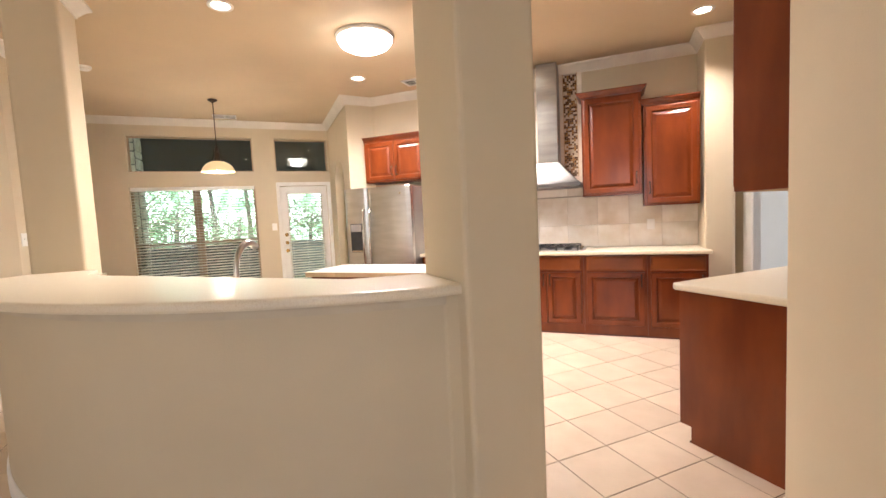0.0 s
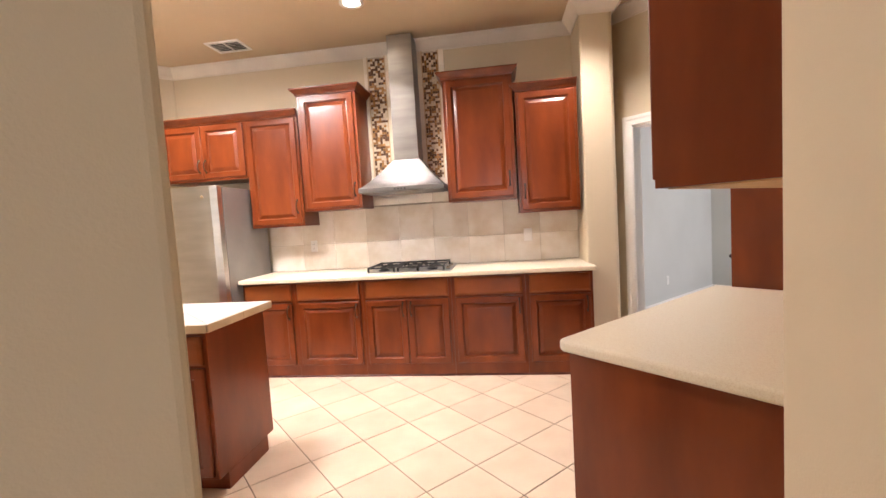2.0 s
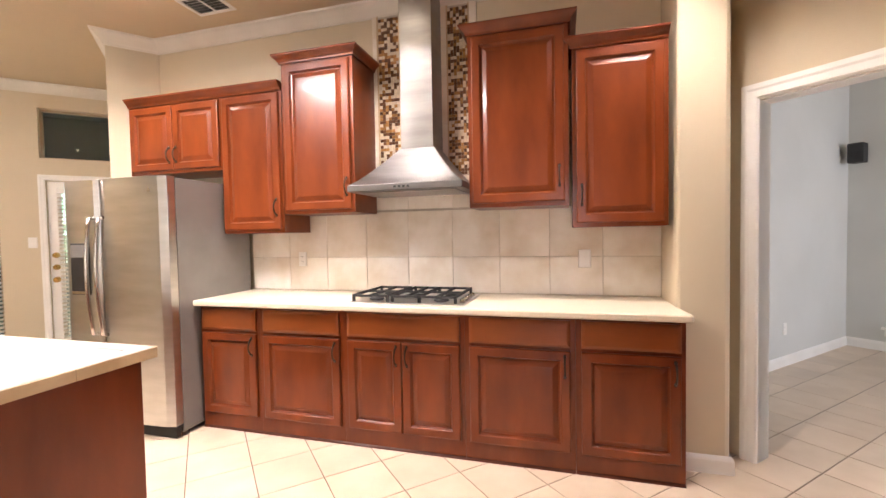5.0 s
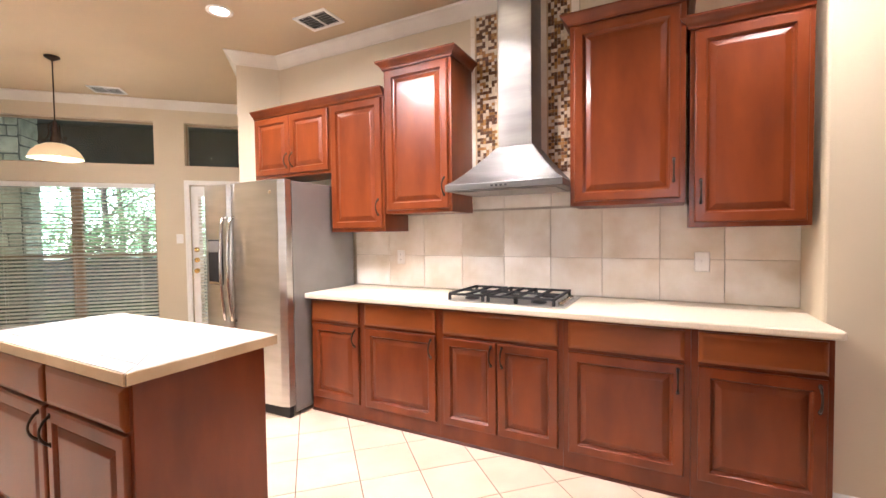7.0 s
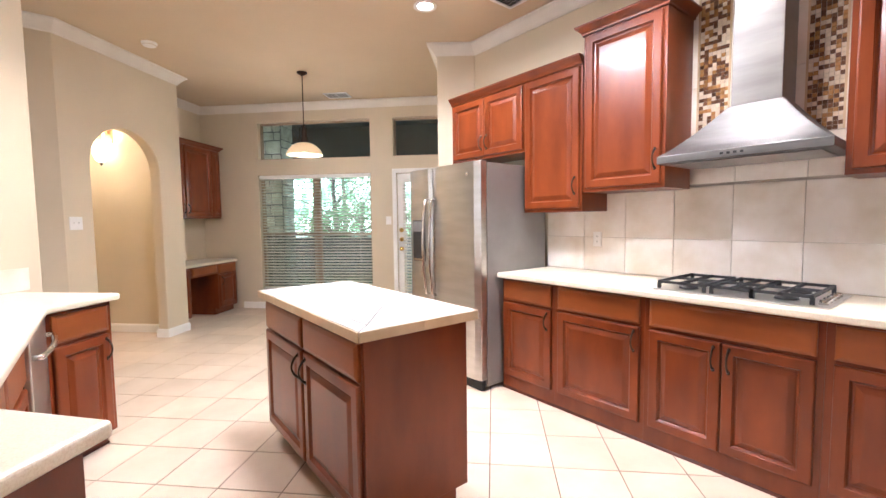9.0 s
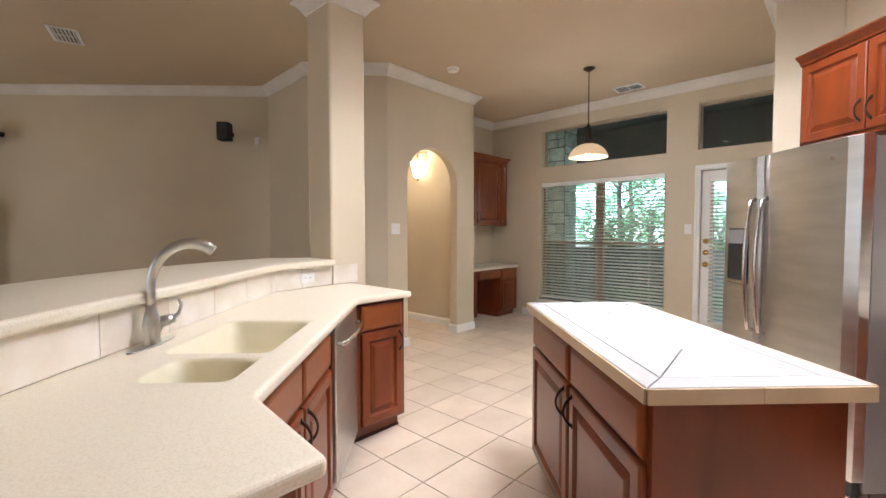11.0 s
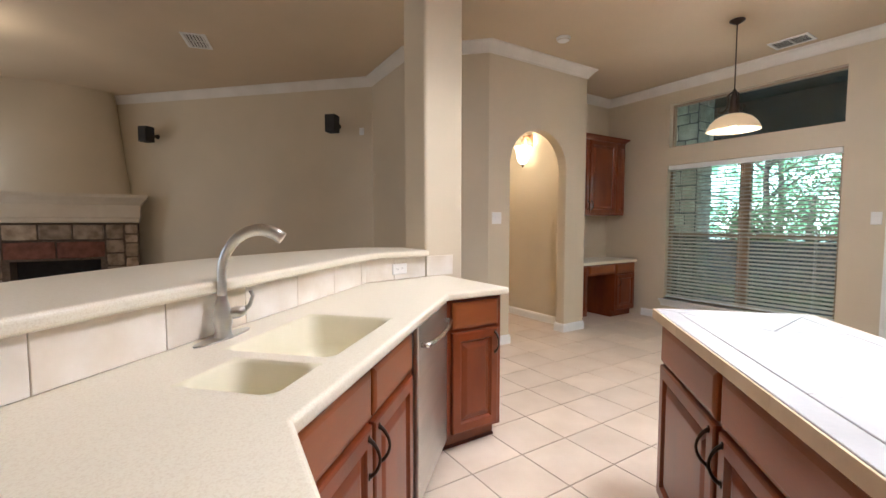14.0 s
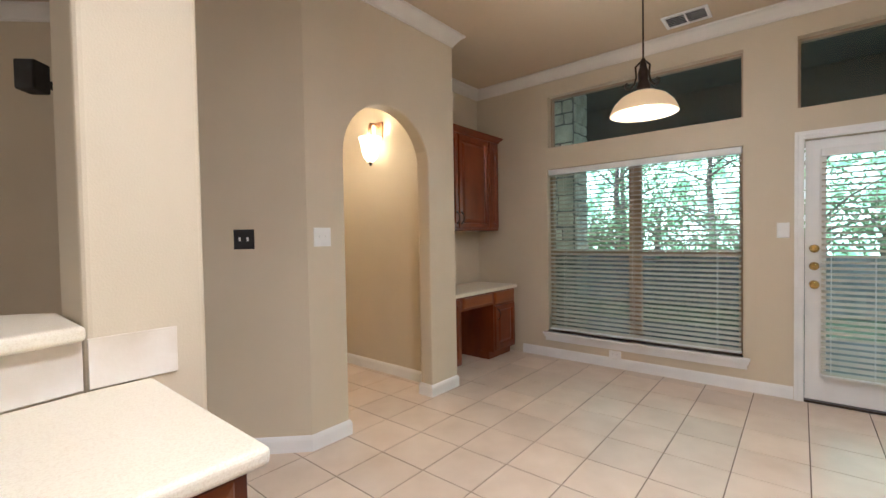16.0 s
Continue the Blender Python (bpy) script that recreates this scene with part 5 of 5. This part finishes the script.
plate(pose(-1.655, 4.9835, 1.162), 0.070, 0.115, "outlet", PLATE, "white power outlet on the tile backsplash")
plate(pose(0.505, 4.9835, 1.163), 0.080, 0.120, "switch")
plate(NOOK @ pose(0.022, WV - 0.0005, 1.33), 0.08, 0.12, "switch")
plate(NOOK @ pose(-1.28, WV - 0.0005, 0.135), 0.115, 0.07, "outlet", label="white power outlet low on the wall")
plate(NOOK @ pose(AR + 0.0005, 4.737, 1.335, 0, 0, 90), 0.125, 0.12, "switch", gangs=2)
plate(pose(AX + 0.0005, 1.335, 1.328, 0, 0, 90), 0.12, 0.12, "switch", BLACK, "black switch plate with two controls on the wall", 2)
plate(NOOK @ pose(0.628, 1.4305, 1.155, 0, 0, 180), 0.14, 0.125, "switch", gangs=2)
m_, ln_ = along(nk(0.465, 1.422), (-0.993, 1.121))
plate(m_ @ pose(ln_ * 0.60, -0.0095, 0.985), 0.07, 0.112, "outlet")
m_, ln_ = along((-2.955, 1.156), nk(-1.37, 3.39))
plate(m_ @ pose(ln_ * 0.535, -0.0095, 0.985), 0.118, 0.07, "outlet")
plate(NOOK @ pose(6.55, 3.1195, 0.36), 0.07, 0.115, "outlet", label="white power outlet on the next room's wall")
plate(pose(-5.599, 0.03, 2.43, 0, 0, 90), 0.06, 0.09, "switch", label="small white sensor box on the wall")


def speaker(m):
    e = tagged(new("speaker"), "small black wall speaker on a bracket", "speaker", "wall speakers")
    e.matrix_basis = m
    bm = bmesh.new()
    box(bm, -0.068, 0.068, -0.25, -0.11, -0.105, 0.105)
    finish("cabinet", bm, BLACKM, e, bevel=0.012)
    bm = bmesh.new()
    box(bm, -0.060, 0.060, -0.256, -0.2505, -0.097, 0.097)
    finish("grille", bm, BLACK, e, bevel=0.003)
    bm = bmesh.new()
    tube(bm, [(0, -0.10, 0), (0, -0.04, 0.0), (0, 0.0, 0.0)], [0.018, 0.02, 0.035], 10)
    finish("bracket", bm, BLACKM, e, smooth=True)


speaker(pose(-5.60, -0.28, 2.50, 0, 0, 90))
speaker(pose(-5.60, -3.03, 2.49, 0, 0, 90))
speaker(NOOK @ pose(8.0, 2.99, 2.13, 0, 0, -90))

# ---- fireplace in the living room's corner ----
FPL = pose(-4.77, -3.80, 0, 0, 0, -45 + 180)     # local front faces -y
fp = tagged(new("fireplace"), "corner fireplace with stone surround, cream mantel and tapered plaster chimney", "fireplace")
fp.matrix_basis = FPL
FW = 0.86
bm = bmesh.new()
box(bm, -FW, -0.44, 0.0, 0.5, 0.0, 1.28)
box(bm, 0.44, FW, 0.0, 0.5, 0.0, 1.28)
box(bm, -0.44, 0.44, 0.0, 0.5, 0.80, 1.28)
finish("surround", bm, MORTAR, fp)
boxed("firebox", (-0.44, 0.44, 0.30, 0.34, 0.0, 0.80), BLACKM, fp, bevel=0)
rnd = random.Random(3)


def stone(x0, x1, z0, z1, mat=STONE, name="stone", parent=fp, m=None):
    bm = bmesh.new()
    g = 0.008
    jx, jz = 0.012, 0.01
    pts = [(x0 + g + rnd.uniform(0, jx), z0 + g + rnd.uniform(0, jz)), ((x0 + x1) / 2, z0 + g), (x1 - g - rnd.uniform(0, jx), z0 + g + rnd.uniform(0, jz)), (x1 - g, (z0 + z1) / 2),
           (x1 - g - rnd.uniform(0, jx), z1 - g - rnd.uniform(0, jz)), ((x0 + x1) / 2, z1 - g), (x0 + g + rnd.uniform(0, jx), z1 - g - rnd.uniform(0, jz)), (x0 + g, (z0 + z1) / 2)]
    d = rnd.uniform(0.014, 0.03)
    a = [bm.verts.new((x, 0.0, z)) for x, z in pts]
    b = [bm.verts.new((x, -d * 0.8, z)) for x, z in pts]
    cx, cz = (x0 + x1) / 2, (z0 + z1) / 2
    c = [bm.verts.new((cx + (x - cx) * 0.88, -d, cz + (z - cz) * 0.88)) for x, z in pts]
    for k in range(8):
        bm.faces.new((a[k], a[(k + 1) % 8], b[(k + 1) % 8], b[k]))
        bm.faces.new((b[k], b[(k + 1) % 8], c[(k + 1) % 8], c[k]))
    bm.faces.new(c)
    finish(name, bm, mat, parent, m)


def split(x0, x1, z0, z1):
    w, h = x1 - x0, z1 - z0
    if w > 0.30 or (w > h * 1.6 and w > 0.16):
        s = x0 + w * rnd.uniform(0.38, 0.62)
        split(x0, s, z0, z1)
        split(s, x1, z0, z1)
    elif h > 0.26 or (h > w * 1.4 and h > 0.14):
        s = z0 + h * rnd.uniform(0.38, 0.62)
        split(x0, x1, z0, s)
        split(x0, x1, s, z1)
    else:
        stone(x0, x1, z0, z1)


for k in range(3):
    stone(-0.50 + 0.333 * k, -0.167 + 0.333 * k, 1.06, 1.27)
split(-FW, -0.50, 0.0, 1.27)
split(0.50, FW, 0.0, 1.27)
for k in range(2):
    stone(-0.50 + 0.5 * k, 0.5 * k, 0.82, 1.05, BRICK, "brick")
bm = bmesh.new()
mould(bm, [(-FW - 0.01, 0.4), (-FW - 0.01, -0.05), (FW + 0.01, -0.05), (FW + 0.01, 0.4)],
      [(-0.05, 1.285), (0.0, 1.285), (0.012, 1.30), (0.012, 1.34), (0.025, 1.36), (0.025, 1.52), (0.04, 1.54), (0.06, 1.57), (0.09, 1.60), (0.11, 1.62), (0.115, 1.66), (-0.05, 1.66)], side=-1)
box(bm, -FW - 0.05, FW + 0.05, -0.09, 0.6, 1.64, 1.661)
finish("mantel", bm, CREAMTRIM, fp, merge=False)
bm = bmesh.new()
ringsc = []
for i in range(13):
    t = i / 12
    z = 1.662 + (CE - 1.662) * t
    k = 1 - 0.20 * t ** 0.8
    ringsc.append([bm.verts.new((-0.80 * k * math.cos(math.pi * j / 20), 0.55 - 0.52 * k * math.sin(math.pi * j / 20) ** 0.7 - 0.02, z)) for j in range(21)])
for a, b in zip(ringsc, ringsc[1:]):
    for j in range(20):
        bm.faces.new((a[j], a[j + 1], b[j + 1], b[j]))
tagged(finish("chimney_breast", bm, WALL, fp, smooth=True, merge=False), "tapered tan plaster chimney breast")

# ceiling fan in the living room
fan = tagged(new("ceiling_fan"), "dark bronze ceiling fan hanging in the living room", "ceiling fan")
FANP = (-3.25, -3.35)
fan.matrix_basis = pose(FANP[0], FANP[1], 0)
bm = bmesh.new()
lathe(bm, [(0.0, CE), (0.07, CE), (0.06, CE - 0.05), (0.015, CE - 0.06), (0.015, 2.72), (0.09, 2.70), (0.11, 2.65), (0.10, 2.57), (0.0, 2.55)], 20)
finish("motor", bm, BRONZE, fan, smooth=True)
for k in range(5):
    bm = bmesh.new()
    prism(bm, [(0.1, -0.025), (0.22, -0.06), (0.62, -0.065), (0.66, 0.0), (0.62, 0.065), (0.22, 0.06), (0.1, 0.025)], -0.005, 0.005)
    finish("blade", bm, BRONZE, fan, pose(0, 0, 2.62, 0, 0, 72 * k + 130) @ pose(0, 0, 0, 8), bevel=0.003)

# ---- outdoors ----
bm = bmesh.new()
box(bm, -90, 90, -90, 90, -0.6, -0.21)
tagged(finish("ground", bm, LAWN), "green lawn ground", "ground", kind="structure")
tagged(boxed("patio", (-5.0, 4.5, 7.62, 10.4, -0.2, -0.06), PATIO, m=NOOK, bevel=0.01), "grey concrete patio slab", "patio", kind="structure")
tagged(boxed("patio_roof", (-5.0, 4.5, 7.63, 9.95, 3.22, 3.34), SOFFIT, m=NOOK, bevel=0.01), "patio roof soffit with its shade put into the dark colour", "patio roof", kind="structure")
# Beam drops low enough to keep the sky out of the transoms.
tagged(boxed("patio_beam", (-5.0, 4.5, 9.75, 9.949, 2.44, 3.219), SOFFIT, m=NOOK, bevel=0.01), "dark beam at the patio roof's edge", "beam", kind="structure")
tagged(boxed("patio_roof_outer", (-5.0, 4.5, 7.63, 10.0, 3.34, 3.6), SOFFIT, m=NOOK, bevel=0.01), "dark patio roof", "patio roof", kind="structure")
post = tagged(new("patio_post"), "pale stone patio column under the roof", "column")
post.matrix_basis = NOOK @ pose(-2.25, 8.52, -0.06)
bm = bmesh.new()
box(bm, -0.2, 0.2, -0.2, 0.2, 0, 3.27)
finish("core", bm, PATIO, post)
rnd = random.Random(11)
for side in (0, 90):
    sm = pose(0, 0, 0, 0, 0, side) @ pose(0, -0.2, 0)
    zz = 0.01
    while zz < 3.1:
        hh = min(rnd.uniform(0.12, 0.24), 3.26 - zz)
        cut = rnd.uniform(-0.1, 0.1)
        for x0, x1 in ((-0.2, cut), (cut, 0.2)):
            stone(x0, x1, zz, zz + hh, PALESTONE, parent=post, m=sm)
        zz += hh
fence = tagged(new("fence"), "weathered wooden board fence behind the patio", "fence", kind="structure")
fence.matrix_basis = NOOK @ pose(0, 13.2, -0.21)
bm = bmesh.new()
box(bm, 0, 0.1445, -0.01, 0.01, 0.02, 1.08)
pk = finish("picket", bm, FENCE, fence)
pk.matrix_basis = pose(-7.0, 0, 0)
for k in range(1, 95):
    o = new("picket", pk.data)
    o.parent, o.matrix_basis = fence, pose(-7.0 + 0.145 * k, rnd.uniform(-0.005, 0.005), rnd.uniform(-0.015, 0.015))
for zz in (0.3, 0.8):
    boxed("rail", (-7.0, 6.9, 0.011, 0.05, zz, zz + 0.09), FENCE, fence)


def tree(a, b, h, spread, leaves, seed):
    r = random.Random(seed)
    e = tagged(new("tree"), "leafy green tree standing behind the fence", "tree", "trees behind the fence")
    e.matrix_basis = NOOK @ pose(a, b, -0.21)
    bm = bmesh.new()
    tube(bm, [(0, 0, 0), (0.05, 0.03, h * 0.25), (-0.04, 0.05, h * 0.5), (0.06, 0, h * 0.8)], [0.11, 0.09, 0.065, 0.025], 10)
    tips = []
    for k in range(9):
        an, z = r.uniform(0, 6.28), h * r.uniform(0.25, 0.7)
        q = Vector((math.cos(an), math.sin(an), r.uniform(0.2, 0.7))) * spread * r.uniform(0.5, 0.9)
        tube(bm, [(0, 0, z), tuple(q * 0.5 + Vector((0, 0, z + 0.1))), tuple(q + Vector((0, 0, z)))], [0.03, 0.02, 0.008], 6)
        tips.append(q + Vector((0, 0, z)))
        tips.append(q * 0.6 + Vector((0, 0, z + 0.15)))
    finish("trunk", bm, BARK, e)
    verts, faces = [], []
    for k in range(leaves):
        c = r.choice(tips) + Vector((r.gauss(0, 1), r.gauss(0, 1), r.gauss(0, 0.8))) * spread * 0.27
        d = Vector((r.gauss(0, 1), r.gauss(0, 1), r.gauss(0, 1))).normalized()
        s = d.orthogonal().normalized() * r.uniform(0.02, 0.036)
        d = d * r.uniform(0.04, 0.075)
        i = len(verts)
        verts += [c - d, c + s, c + d, c - s]
        faces.append((i, i + 1, i + 2, i + 3))
    me = bpy.data.meshes.new("leaves")
    me.from_pydata([tuple(v) for v in verts], [], faces)
    me.materials.append(THINLEAF)
    o = new("leaves", me)
    o.parent = e
    o["kind"] = "stuff"


for i, (a, b, h, sp_) in enumerate(((-3.6, 14.8, 5.2, 2.0), (-1.6, 15.6, 5.6, 2.1), (0.4, 14.6, 4.8, 1.8), (2.4, 15.6, 5.4, 2.0), (-0.6, 18.0, 7.0, 2.8), (3.6, 18.5, 7.0, 2.8), (-4.6, 18.5, 7.0, 2.8), (1.3, 13.9, 2.4, 1.0), (-2.4, 13.9, 2.6, 1.1), (-0.8, 14.0, 2.3, 1.0), (0.2, 13.8, 2.2, 0.9), (2.6, 14.0, 2.5, 1.0), (-4.0, 14.0, 2.4, 1.0), (-3.2, 13.8, 2.1, 0.9))):
    tree(a, b, h, sp_, 1000 if h > 3 else 700, 20 + i)

# Self-lit sheet; its emission stands in for outdoor daylight.
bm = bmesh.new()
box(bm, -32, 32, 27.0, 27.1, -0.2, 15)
tagged(finish("backdrop", bm, DISTANCE, m=NOOK), "glowing backdrop sheet of hazy foliage and sky that also lights the nook", "backdrop", kind="structure")

# ---- floor tiles ----
FP, FQ, FU, FV = 0.3378, 0.345, 1.526, 3.165
KITCH = []
for i in range(-34, 24):
    for j in range(-24, 16):
        a, b = FU + FP * (i + 0.5), FV + FQ * (j + 0.5)
        v = N(a, b)
        if b > 7.50 or not (-9.5 < v.x < 7.0 and -4.4 < v.y < 9.0):
            continue
        near = (-3.3 < v.x < 1.9 and 1.6 < v.y < 4.6) or (-6.0 < v.x <= -3.0 and 1.9 < v.y < 6.2 and b < 7.50)
        KITCH.append((not near, (v.x + 2.2) ** 2 + (v.y - 3.0) ** 2, a, b))
KITCH.sort()


def floor_tile(bm, a, b):
    g, h, bev = FP / 2 - 0.003, FQ / 2 - 0.003, 0.002
    r0 = [bm.verts.new((a + sx * g, b + sy * h, -0.0035)) for sx, sy in ((-1, -1), (1, -1), (1, 1), (-1, 1))]
    r1 = [bm.verts.new((a + sx * g, b + sy * h, 0.0 - 0.0012)) for sx, sy in ((-1, -1), (1, -1), (1, 1), (-1, 1))]
    r2 = [bm.verts.new((a + sx * (g - bev), b + sy * (h - bev), 0.0)) for sx, sy in ((-1, -1), (1, -1), (1, 1), (-1, 1))]
    for p, q in ((r0, r1), (r1, r2)):
        for k in range(4):
            bm.faces.new((p[k], p[(k + 1) % 4], q[(k + 1) % 4], q[k]))
    bm.faces.new(r2)


bm = bmesh.new()
floor_tile(bm, 0, 0)
t0 = finish("tile", bm, TILE)
data = t0.data
bpy.data.objects.remove(t0)
for _, _, a, b in KITCH[:300]:
    o = new("tile", data)
    o.parent, o.matrix_basis = floor, NOOK @ pose(a, b, rnd.uniform(-0.0004, 0.0004), rnd.uniform(-0.08, 0.08), rnd.uniform(-0.08, 0.08))
bm = bmesh.new()
for _, _, a, b in KITCH[300:]:
    floor_tile(bm, a, b)
finish("far_tiles", bm, TILE, floor, NOOK, kind="stuff", merge=False)
